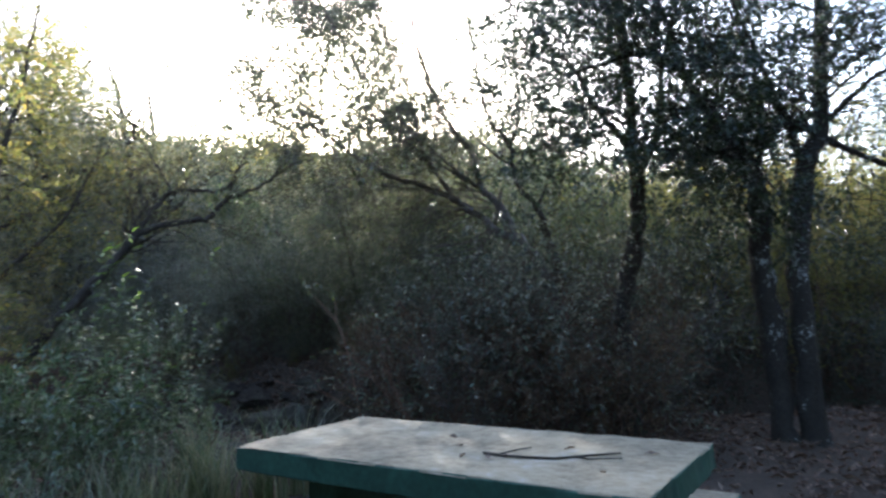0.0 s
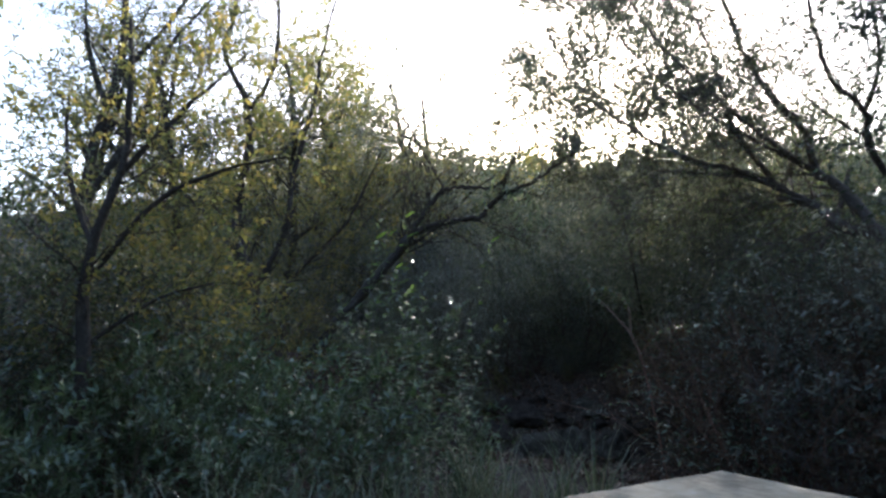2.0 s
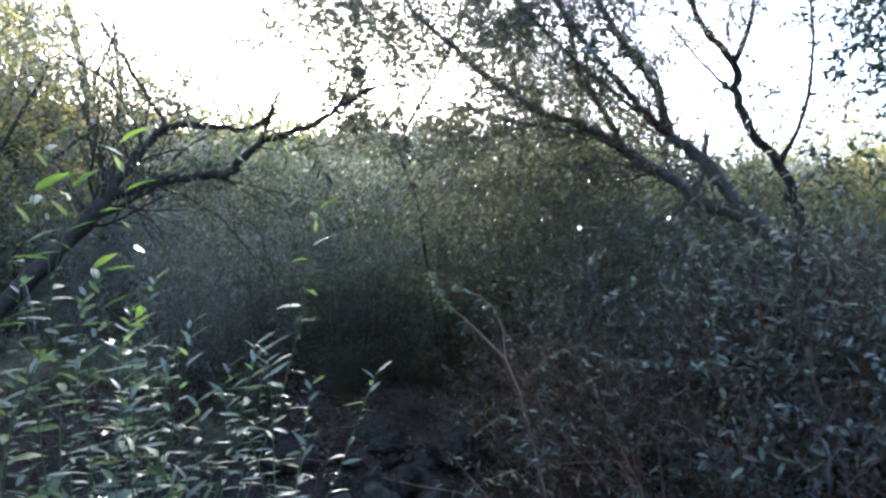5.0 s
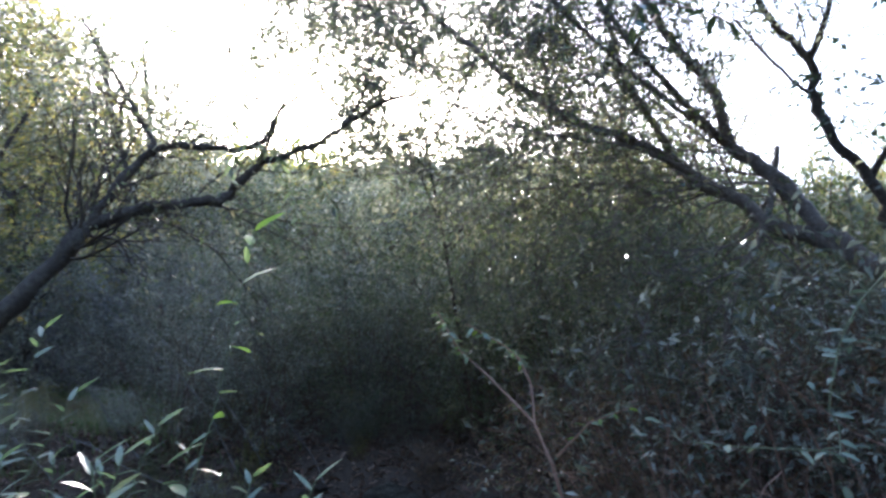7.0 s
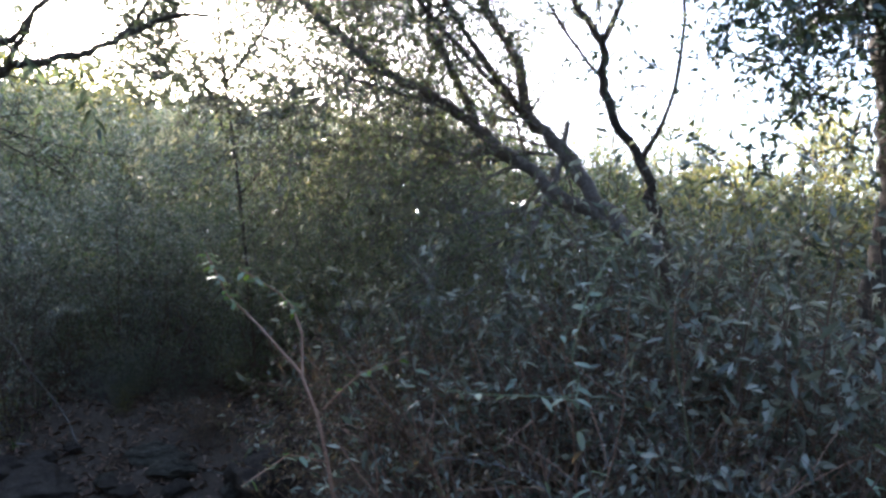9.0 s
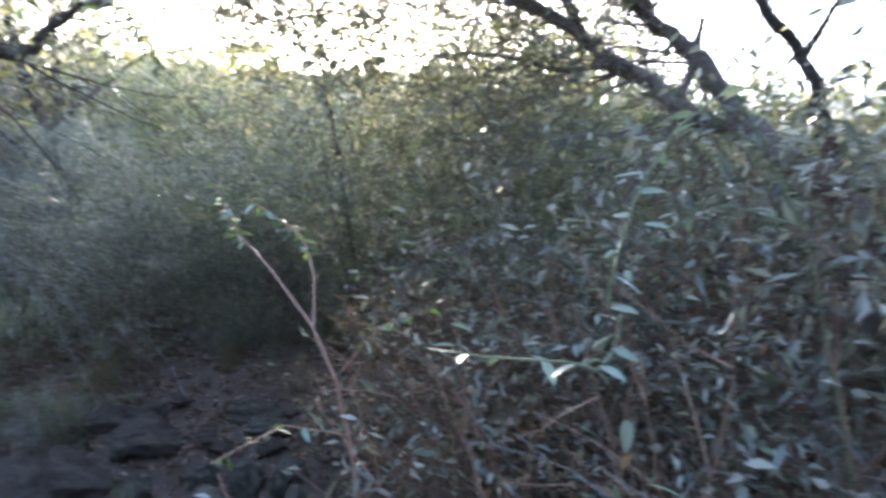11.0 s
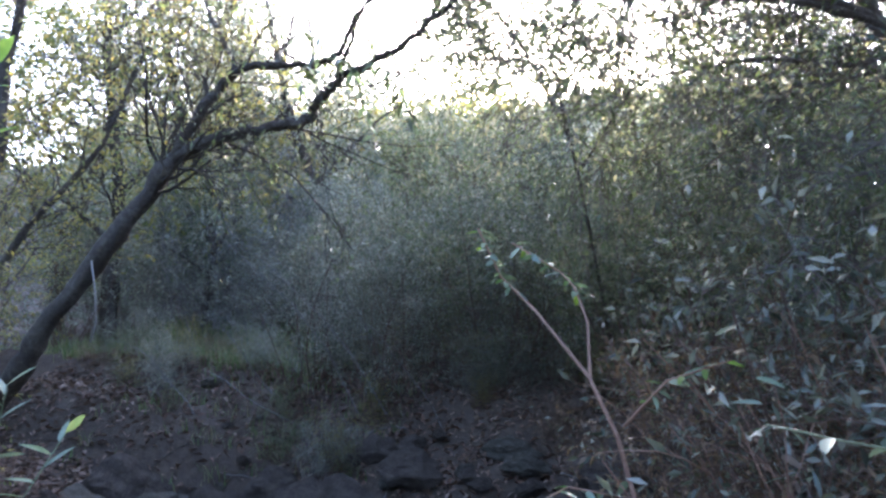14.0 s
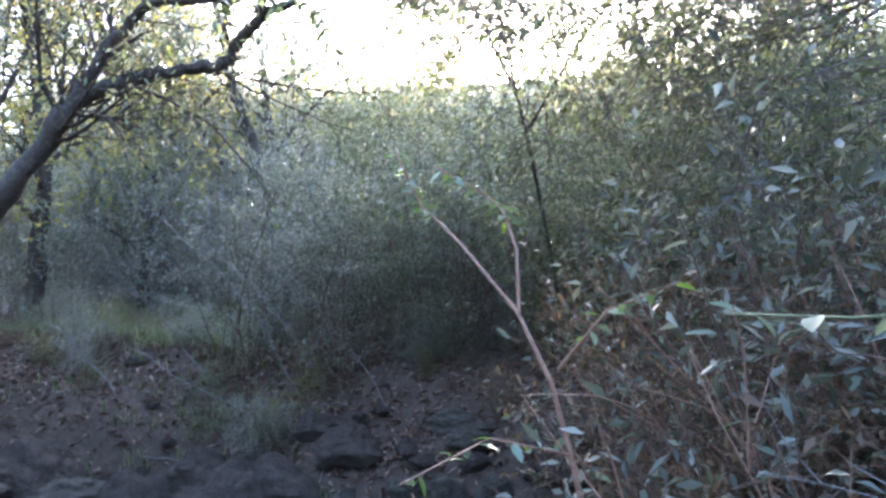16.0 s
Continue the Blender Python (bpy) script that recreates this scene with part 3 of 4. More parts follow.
tree("thin_tree", 17, [
    ([(-7.6, 6.2, 0.4), (-7.5, 6.3, 1.8), (-7.7, 6.4, 3.2), (-7.4, 6.5, 4.6), (-7.6, 6.6, 6.2)], 0.11, 0.03),
    ([(-7.6, 6.35, 2.8), (-6.9, 6.5, 3.9), (-6.7, 6.6, 4.7), (-6.2, 6.8, 5.4)], 0.05, 0.012),
    ([(-7.5, 6.45, 4.0), (-8.2, 6.6, 5.0), (-8.6, 6.8, 6.0)], 0.045, 0.012),
    ([(-7.45, 6.5, 4.4), (-6.8, 6.9, 5.5), (-6.5, 7.0, 6.4)], 0.035, 0.01),
], {**SPARSE, 1: (16, 1.1, 0.55, 0.16, 0.02), 2: (8, 0.6, 0.5, 0.18, 0.0), "leaf": 0.045}, BARK, OLIVE, (0.05, 0.018), "dark slender tree with crooked upper branches", bare_start=0.45)

tree("slender_tree", 19, [
    ([(-1.35, 9.9, 0.3), (-1.45, 9.7, 1.4), (-1.6, 9.3, 2.6), (-1.75, 9.0, 3.6), (-1.8, 8.8, 4.6), (-1.9, 8.7, 6.0)], 0.016, 0.006),
    ([(-1.6, 9.3, 2.6), (-1.9, 9.0, 3.3), (-2.3, 8.8, 3.9), (-2.5, 8.7, 4.6)], 0.013, 0.005),
    ([(-1.7, 9.1, 3.2), (-1.3, 8.8, 3.8), (-1.0, 8.7, 4.5), (-0.9, 8.6, 5.3)], 0.013, 0.005),
    ([(-1.78, 8.9, 4.0), (-2.1, 8.6, 4.8), (-2.3, 8.5, 5.6)], 0.011, 0.005),
    ([(-1.8, 8.8, 4.5), (-1.5, 8.6, 5.3), (-1.4, 8.5, 6.1)], 0.011, 0.005),
    ([(-1.55, 9.4, 2.4), (-1.2, 9.1, 2.8), (-0.8, 8.9, 3.2), (-0.4, 8.8, 3.7)], 0.011, 0.005),
], {1: (20, 0.85, 0.55, 0.15, 0.0), 2: (8, 0.45, 0.5, 0.18, 0.0), 3: (6, 0.24, 0.5, 0.2, 0.0), "thin": 0.002, "leaf": 0.028, "droop": -0.2, "leafy": 0.4}, BARK, GREYLEAF, (0.056, 0.021), "slender tree with a lacy grey-green crown", bare_start=0.4)

tree("small_tree", 18, [
    ([(-4.1, 3.75, -0.1), (-4.05, 3.8, 0.8), (-4.15, 3.85, 1.6), (-3.95, 3.9, 2.4), (-4.05, 3.95, 3.3)], 0.05, 0.012),
    ([(-4.15, 3.85, 1.5), (-3.8, 4.0, 2.0), (-3.4, 4.2, 2.25), (-3.0, 4.4, 2.35)], 0.022, 0.005),
    ([(-4.1, 3.85, 1.1), (-3.7, 4.0, 1.4), (-3.35, 4.1, 1.5)], 0.018, 0.005),
    ([(-4.0, 3.9, 2.2), (-3.6, 4.1, 2.7), (-3.3, 4.3, 3.1)], 0.02, 0.005),
    ([(-4.1, 3.85, 1.7), (-4.5, 3.9, 2.3), (-4.7, 4.0, 2.9)], 0.02, 0.005),
], {1: (13, 0.65, 0.5, 0.16, 0.0), 2: (7, 0.36, 0.5, 0.18, 0.0), "thin": 0.002, "leaf": 0.026, "droop": -0.1}, BARK, YELLOW, (0.05, 0.027), "small tree with yellow-green leaves beside the path", bare_start=0.3, flat=1.2)

# background trees: a few kinds, each copied up the slope
WOODS = {1: (7, 1.5, 0.6, 0.16, 0.05), 2: (6, 0.8, 0.55, 0.2, 0.0), 3: (4, 0.42, 0.55, 0.2, 0.0), "thin": 0.005, "leaf": 0.05, "droop": -0.15, "leafy": 1.0}


def wood_tree(seed, mat, label, lean=0.0):
    rng = np.random.default_rng(seed)
    trunk = wander(rng, (0, 0, 0), (lean, 0, 1), 5.2, 5, 0.1, 0.0)
    limbs = [([tuple(p) for p in trunk], 0.11, 0.03)]
    for k in range(5):
        p, _ = at_part(trunk, 0.25 + 0.13 * k)
        a = k * 2.4 + rng.uniform(0, 1)
        q = wander(rng, p, (math.cos(a), math.sin(a), 0.8), 2.0 - 0.15 * k, 4, 0.15, 0.05)
        limbs.append(([tuple(x) for x in q], 0.045, 0.012))
    return tree("tree", seed, limbs, WOODS, BARK, mat, (0.085, 0.04), label, bare_start=0.3, sides=6)


kinds = [wood_tree(21, OLIVE, "olive-green woodland tree on the slope"), wood_tree(22, YELLOW, "woodland tree on the slope, backlit yellow put into its leaves", 0.15),
         wood_tree(23, GREYLEAF, "grey-green woodland tree on the slope", -0.1), wood_tree(24, HAZE_LEAF, "woodland tree on the slope, its leaves paled for haze", 0.1)]
rnd = random.Random(4)
for k in range(34):
    y = 12.5 + 13 * (k / 34) + rnd.uniform(-1, 1)
    x = rnd.uniform(-0.85, 0.6) * (y - 1) + 0.5
    az = math.degrees(math.atan2(x, y))
    tops = 13.5 + rnd.uniform(-3.0, 2.5) if -31 < az < 4 else rnd.uniform(9, 14) if az > 9 else rnd.uniform(17, 24)
    want = 1.3 + y * math.tan(radians(tops)) - float(ground_z(x, y))
    size = min(max(want / 6.2, 0.45), 1.5)
    pick = kinds[1 if (az < -20 and k % 2) or (az > 18 and k % 3) else (0, 2, 3, 0)[k % 4]]
    tagged(put(pick, x, y, rnd.uniform(0, 360), size), group="trees on the slope")
for x, y, k in ((-8.6, 11.6, 1), (-9.8, 9.6, 1), (-7.7, 13.4, 3), (-10.6, 12.4, 2), (-12.2, 10.4, 1), (-7.6, 15.6, 3), (-9.4, 15.2, 1), (-11.2, 8.2, 2), (-6.4, 14.6, 3)):
    size = (1.3 + math.hypot(x, y) * math.tan(radians(rnd.uniform(21, 25))) - float(ground_z(x, y))) / 6.2
    tagged(put(kinds[k], x, y, rnd.uniform(0, 360), size), group="trees on the slope")
# Yellow crowns on the right: backlight put into the leaf colour.
for x, y, size in ((4.6, 11.4, 0.5), (5.8, 10.6, 0.58), (3.4, 12.6, 0.5), (7.2, 11.8, 0.72), (6.6, 9.4, 0.62), (8.2, 10.0, 0.75), (5.2, 13.2, 0.62)):
    tagged(put(kinds[1], x, y, rnd.uniform(0, 360), size), group="trees on the slope")
for o in kinds:
    remove(o)


def far_woods(name, seed, n, per, mat, a0, a1, y0, y1, label, high=3.4, leaf=0.24):
    """A wooded hillside too far off to tell its leaves apart: clumps of foliage with gaps, between two bearings x/y."""
    rng = np.random.default_rng(seed)
    cy = y0 + (y1 - y0) * rng.uniform(0, 1, n)
    cx = cy * rng.uniform(a0, a1, n)
    ch = ground_z(cx, cy) + rng.uniform(0.0, 1.0, n) ** 1.5 * high
    rad = rng.uniform(0.6, 1.5, n)
    c = np.repeat(np.stack([cx, cy, ch], 1), per, 0)
    d = rng.normal(0, 1, (n * per, 3))
    d /= np.linalg.norm(d, axis=1)[:, None]
    p = c + d * (np.repeat(rad, per) * rng.uniform(0.3, 1.0, n * per) ** 0.5)[:, None] * np.array([1, 1, 0.75])
    v, f = leaf_cloud(rng, p, d + rng.normal(0, 0.8, d.shape), leaf, leaf * 0.5, 0.3, 0.6)
    tagged(new(name, mesh(name, v, f, mat)), label, "woods", kind="stuff")


far_woods("far_woods", 61, 420, 260, OLIVE, -1.0, 0.75, 18, 44, "distant olive-green wooded hillside", 2.6)
far_woods("far_woods", 62, 230, 260, YELLOW, -1.0, -0.25, 17, 36, "distant woods on the hillside, backlit yellow put into the leaves")
far_woods("far_woods", 63, 130, 260, YELLOW, 0.15, 0.8, 14, 30, "distant green woods on the hillside, backlit yellow put into the leaves", 2.4)
# Grey-green and paled far leaves carry the distance haze in their colour.
far_woods("far_woods", 64, 330, 260, GREYLEAF, -0.85, 0.4, 16, 40, "distant woods on the hillside, haze put into grey-green leaves", 2.6)
far_woods("far_woods", 65, 260, 260, HAZE_LEAF, -0.75, 0.15, 18, 44, "distant woods on the hillside, leaves paled for haze", 2.4)



def shading_woods(name, seed, n, per, mat, x0, x1, y0, y1, high, label):
    """Unseen woods, added to close off skylight behind the path and at its sides."""
    rng = np.random.default_rng(seed)
    c = np.stack([rng.uniform(x0, x1, n), rng.uniform(y0, y1, n), rng.uniform(0.2, high, n)], 1)
    c = np.repeat(c, per, 0)
    d = rng.normal(0, 1, (n * per, 3))
    d /= np.linalg.norm(d, axis=1)[:, None]
    p = c + d * rng.uniform(0.3, 1.3, (n * per, 1))
    v, f = leaf_cloud(rng, p, d + rng.normal(0, 0.8, d.shape), 0.3, 0.16, 0.3, 0.6)
    tagged(new(name, mesh(name, v, f, mat)), label, "woods", kind="stuff")


# Added to darken leaf fronts by blocking skylight from behind and the sides.
shading_woods("woods", 71, 420, 150, DARK, -14, 14, -11, -6, 8.0, "dense dark unseen woods added behind the picnic place to block skylight")
shading_woods("woods", 72, 170, 150, OLIVE, 9, 13, -6, 8, 7.0, "olive-green woods added beside the picnic place to block skylight")
shading_woods("woods", 73, 170, 150, OLIVE, -13, -9.5, -6, 6, 7.0, "olive-green woods added across the path to block skylight")

# ---- thicket ----
BUSH = {1: (9, 0.7, 0.55, 0.14, 0.0), 2: (6, 0.36, 0.55, 0.17, -0.02), "thin": 0.0018, "leaf": 0.032, "droop": -0.15, "start": 0.05, "leafy": 0.6}
TWIGGY = {1: (8, 0.8, 0.5, 0.16, 0.03), 2: (4, 0.4, 0.5, 0.2, 0.0), "thin": 0.0032, "leaf": 0.055, "droop": -0.1, "start": 0.05, "leafy": 0.35}
bush = {
    "olive": shrub(41, 2.2, 1.3, 12, BUSH, TWIG, OLIVE, (0.055, 0.019), "tangled olive-green shrub in the thicket"),
    "olive2": shrub(42, 2.5, 1.1, 11, BUSH, TWIG, OLIVE, (0.06, 0.02), "tall olive-green shrub in the thicket"),
    "grey": shrub(43, 2.3, 1.2, 12, BUSH, TWIG, GREYLEAF, (0.05, 0.018), "grey-green shrub with fine pale stems"),
    "brown": shrub(44, 2.0, 1.4, 13, {**TWIGGY, "leafy": 0.2, "leaf": 0.035}, TWIG, BROWN, (0.06, 0.021), "brown twiggy shrub with withered leaves"),
    "bare": shrub(45, 2.2, 1.4, 14, TWIGGY, GREY_TWIG, BROWN, (0.045, 0.015), "nearly bare grey brush", keep=0.25),
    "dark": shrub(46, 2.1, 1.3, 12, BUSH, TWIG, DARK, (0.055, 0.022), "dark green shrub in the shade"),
    "right": shrub(48, 1.9, 1.3, 15, {**BUSH, "leaf": 0.065, "leafy": 0.1}, TWIG, GREYLEAF, (0.068, 0.022), "leafy shrub with reddish-brown stems and pale leaves", flat=1.2),
    "hazy": shrub(49, 2.3, 1.3, 12, BUSH, GREY_TWIG, HAZE_LEAF, (0.055, 0.02), "shrub in the clearing, its leaves paled for haze"),
    "yellow": shrub(47, 2.3, 1.2, 11, BUSH, TWIG, YELLOW, (0.05, 0.02), "yellow-green shrub, backlit glow put into its leaf colour"),
}


def bushes(kind, spots, group="thicket shrubs"):
    for x, y, s in spots:
        tagged(put(bush[kind], x, y, rnd.uniform(0, 360), s, tall=rnd.uniform(0.85, 1.15)), group=group)


bushes("olive", [(-2.6, 9.9, 0.75), (0.2, 8.9, 0.95), (1.3, 9.6, 1.1), (-1.3, 10.6, 0.9), (2.9, 10.2, 1.1), (-0.6, 11.8, 1.2), (-3.4, 11.3, 1.1), (4.5, 10.5, 1.1), (1.0, 12.2, 1.3), (-1.4, 9.5, 0.7), (-0.2, 9.8, 0.95), (-7.0, 7.6, 0.8), (-2.6, 12.4, 1.0), (-0.3, 12.6, 1.15), (1.8, 12.8, 1.3), (-3.9, 13.2, 1.1), (-4.9, 4.6, 1.05), (-5.6, 4.1, 1.2), (-6.6, 4.8, 1.3)])
bushes("olive2", [(-0.7, 9.2, 0.8), (0.9, 8.3, 0.85), (-2.0, 11.0, 0.85), (2.2, 9.2, 0.9), (0.3, 10.4, 1.05), (3.6, 9.4, 0.9), (-4.3, 12.6, 1.2), (-0.2, 8.2, 0.7), (0.9, 11.2, 1.2), (-3.2, 12.6, 1.2), (1.8, 10.6, 1.2), (-1.5, 12.0, 0.95), (0.8, 13.2, 1.2), (-0.9, 13.6, 1.0)])
bushes("grey", [(-3.9, 9.5, 0.7), (-3.1, 9.4, 0.65), (-2.1, 9.8, 0.75), (-5.6, 12.2, 1.0), (-8.4, 9.4, 0.9), (-2.5, 10.6, 0.95), (-3.5, 10.2, 0.85), (-9.2, 11.4, 1.0), (-10.4, 10.8, 1.2), (-8.0, 14.0, 1.2), (-9.8, 12.6, 1.1)])
bushes("brown", [(-0.5, 6.85, 0.62), (0.0, 6.35, 0.62), (0.5, 6.2, 0.66), (0.35, 7.0, 0.8), (-0.35, 7.5, 0.78), (0.95, 6.5, 0.78), (0.15, 5.75, 0.42), (0.75, 5.65, 0.5), (1.5, 7.4, 0.85), (1.9, 8.3, 0.85), (1.5, 5.9, 0.6), (-0.75, 8.1, 0.6)])
bushes("right", [(-0.35, 6.5, 0.7), (0.3, 6.5, 0.85), (0.0, 7.2, 0.95), (0.75, 7.1, 1.0), (0.6, 5.95, 0.62), (1.2, 6.9, 0.95), (-0.1, 7.9, 1.0), (0.8, 6.6, 1.0), (1.15, 6.4, 1.0), (0.5, 6.9, 1.05), (1.6, 6.7, 1.05)])
bushes("bare", [(-5.9, 13.0, 1.2), (-6.9, 13.6, 1.3), (-4.9, 13.8, 1.2), (-6.9, 12.4, 0.8), (0.5, 7.6, 0.8), (0.2, 6.0, 0.55), (1.8, 6.6, 0.7), (-7.8, 12.8, 1.2), (-9.0, 13.4, 1.3), (-8.2, 14.4, 1.4), (-10.6, 14.0, 1.4)])
bushes("dark", [(2.4, 8.0, 0.7), (4.8, 8.4, 0.8), (5.4, 7.4, 0.7), (3.3, 8.6, 0.8), (5.8, 9.4, 1.0), (6.8, 8.4, 1.0), (-1.6, 12.8, 1.1), (2.9, 9.1, 0.9), (-5.4, 5.3, 1.0), (-4.7, 3.6, 0.9)])
bushes("yellow", [(-5.0, 6.6, 0.8), (-5.7, 6.2, 1.0), (-6.4, 6.9, 0.9), (6.2, 11.2, 1.3), (7.2, 10.0, 1.2), (4.2, 12.2, 1.3), (-8.6, 8.0, 1.1), (-7.6, 8.8, 1.0), (2.6, 11.6, 1.2), (-6.8, 5.6, 1.0), (-7.9, 7.0, 1.1), (-5.2, 5.6, 0.9), (-9.6, 9.4, 1.3), (2.0, 10.1, 1.0), (3.2, 10.7, 1.1), (4.3, 9.7, 1.0), (5.2, 10.4, 1.2), (3.9, 9.2, 0.9), (5.0, 9.0, 1.0), (6.4, 9.6, 1.3)])
bushes("hazy", [(-5.2, 12.6, 0.9), (-6.2, 12.0, 0.8), (-7.4, 12.2, 1.0), (-4.4, 11.8, 0.9), (-3.4, 12.0, 1.0), (-2.6, 11.4, 1.0), (-6.6, 14.2, 1.2), (-8.8, 12.2, 1.2), (-1.9, 10.4, 0.8), (-3.0, 10.4, 0.8), (-4.0, 10.3, 0.6), (-1.0, 11.2, 1.1), (0.4, 11.6, 1.3)])
for k in range(48):
    y = rnd.uniform(8.75, 10.2)
    x = rnd.uniform(-6.2, -3.2) if k % 3 else rnd.uniform(-3.2, -0.8)
    y = y if k % 3 else rnd.uniform(9.1, 9.7)
    bushes(("hazy", "grey", "olive", "yellow", "brown")[k % 5], [(x, y, rnd.uniform(0.1, 0.24))], "low plants on the bank")
for o in bush.values():
    remove(o)

# glossy shrub stand by the path
LOW = {1: (7, 0.42, 0.5, 0.12, 0.06), 2: (4, 0.2, 0.5, 0.14, 0.04), "thin": 0.0016, "leaf": 0.03, "droop": 0.05, "leafy": 0.4}
gl = [shrub(51, 1.05, 0.7, 13, LOW, TWIG, GLOSSY, (0.075, 0.026), "low glossy-leaved green shrub beside the path", flat=2.2),
      shrub(52, 0.9, 0.8, 12, LOW, TWIG, GLOSSY, (0.068, 0.024), "low glossy-leaved green shrub beside the path", flat=2.2)]
for k, (x, y, s) in enumerate([(-2.55, 4.6, 1.0), (-3.1, 4.2, 1.05), (-3.6, 4.7, 1.1), (-2.9, 5.2, 0.95), (-3.9, 3.9, 1.1), (-2.6, 3.95, 0.85), (-4.5, 4.6, 1.2), (-3.4, 3.5, 0.9), (-2.2, 5.3, 0.7), (-3.7, 5.5, 1.1), (-4.8, 5.4, 1.3), (-4.3, 3.2, 1.0)]):
    tagged(put(gl[k % 2], x, y, rnd.uniform(0, 360), s), group="glossy shrubs by the path")
for o in gl:
    remove(o)

# ---- rocks in the creek ----
def rock_mesh(seed, mat):
    rng = random.Random(seed)
    bm = bmesh.new()
    bmesh.ops.create_icosphere(bm, subdivisions=4, radius=1.0)
    cuts = [(Vector((rng.uniform(-1, 1), rng.uniform(-1, 1), rng.uniform(-0.5, 1))).normalized(), rng.uniform(0.5, 0.85)) for _ in range(9)]
    off = Vector((seed * 3.1, seed * 1.7, 0))
    for v in bm.verts:
        for n, d in cuts:
            over = v.co.dot(n) - d
            if over > 0:
                v.co -= n * over * 0.92
        v.co *= 1 + 0.2 * noise.noise(v.co * 2.2 + off) + 0.1 * noise.noise(v.co * 5 + off) + 0.05 * noise.noise(v.co * 11 + off)
    return from_bm("rock", bm, mat)


ROCKS = [rock_mesh(k, (ROCK, BROWN_ROCK)[k % 2]) for k in range(8)]


def rock(k, x, y, sx, sy, sz, turn, rise=0.35, tilt=0.0):
    ob = new("rock", ROCKS[k % 8])
    ob.matrix_basis = pose(x, y, float(ground_z(x, y)) + sz * rise, tilt, tilt * 0.6, turn) @ Matrix.Diagonal((sx, sy, sz, 1))
    tagged(ob, ("grey weathered stone in the creek bed", "brown rounded stone on the creek bank")[k % 2], "rock", "creek stones")


rock(0, -2.5, 8.02, 0.3, 0.2, 0.14, 20, 0.6)
rock(2, -2.05, 8.05, 0.26, 0.18, 0.15, -15, 0.6)
rock(4, -1.65, 8.15, 0.3, 0.16, 0.13, 5, 0.6)
rock(3, -3.42, 8.55, 0.34, 0.26, 0.3, 35, 0.5, 8)
rock(5, -3.75, 8.7, 0.26, 0.2, 0.17, 60, 0.7)
rock(0, -4.1, 8.1, 0.42, 0.3, 0.12, 10, 0.5, -8)
rock(6, -4.55, 8.2, 0.36, 0.28, 0.12, 70, 0.6)
rock(2, -4.7, 7.8, 0.4, 0.25, 0.1, -30, 0.6)
rock(7, -3.1, 8.95, 0.22, 0.15, 0.12, 15, 0.6)
rock(1, -2.85, 9.0, 0.17, 0.12, 0.1, 50, 0.6)
rock(4, -2.05, 9.0, 0.22, 0.13, 0.09, 0, 0.8)
rock(6, -1.92, 8.88, 0.2, 0.1, 0.07, 12, 0.8, 8)
rock(2, -2.0, 8.62, 0.13, 0.11, 0.13, 40, 0.7)
rock(0, -1.75, 8.62, 0.15, 0.12, 0.14, 70, 0.7)
rock(4, -2.28, 8.66, 0.13, 0.1, 0.1, 33, 0.6, 15)
rock(1, -1.35, 8.75, 0.32, 0.25, 0.22, 15, 0.5)
rock(2, -1.55, 8.32, 0.32, 0.1, 0.1, -18, 0.7)
rock(0, -2.25, 7.62, 0.28, 0.2, 0.24, 25, 0.3)
rock(2, -1.85, 7.68, 0.26, 0.18, 0.28, -20, 0.3)
rock(4, -1.5, 7.75, 0.22, 0.18, 0.28, 60, 0.3)
rock(5, -3.2, 8.72, 0.34, 0.22, 0.2, 10, 0.4)
rock(1, -3.7, 8.5, 0.42, 0.24, 0.26, -14, 0.3, 6)
rock(7, -4.15, 8.35, 0.4, 0.26, 0.26, 30, 0.3, -6)
rock(3, -2.75, 8.85, 0.28, 0.18, 0.15, 0, 0.4)
rock(5, -4.75, 8.25, 0.36, 0.26, 0.28, 80, 0.3)
for k in range(70):
    x, y = rnd.uniform(-5.0, -0.9), rnd.uniform(7.5, 9.25)
    s = rnd.uniform(0.03, 0.1)
    rock(rnd.randrange(8), x, y, s * rnd.uniform(0.9, 1.6), s, s * rnd.uniform(0.5, 0.9), rnd.uniform(0, 360), 0.5, rnd.uniform(-10, 10))

# ---- single leaves ----
def blade_mesh(name, length, width, mat, bend=0.18, n=6):
    """A lance-shaped leaf with a folded midrib, along +x."""
    v, f = [], []
    for i in range(n + 1):
        t = i / n
        w = width * 0.5 * math.sin(math.pi * min(1, t ** 0.8 * 0.98 + 0.02)) ** 0.8
        z = -bend * length * t * t
        v += [(t * length, w, z + 0.2 * w), (t * length, 0, z), (t * length, -w, z + 0.2 * w)]
        if i:
            a = 3 * (i - 1)
            f += [(a, a + 1, a + 4, a + 3), (a + 1, a + 2, a + 5, a + 4)]
    return mesh(name, v, f, mat, True)


# Pale blades; on weeds and sprays the paleness paints reflected sky.
PALE = leaf_material("pale_glint_leaf", [(0.13, 0.17, 0.12), (0.17, 0.21, 0.15), (0.11, 0.15, 0.1)], 0.5, 0.25, 0.4)
FRESH = leaf_material("fresh_leaf", [(0.1, 0.17, 0.03), (0.13, 0.2, 0.04), (0.09, 0.15, 0.035)], 0.38, 0.5, 0.5)


def leaf_at(data, root, p, d, roll=0.0):
    ob = part("leaf", data, root)
    q = Vector(d).to_track_quat("X", "Z").to_matrix().to_4x4()
    ob.matrix_basis = Matrix.Translation(p) @ q @ pose(0, 0, 0, roll, 0, 0)
    return ob


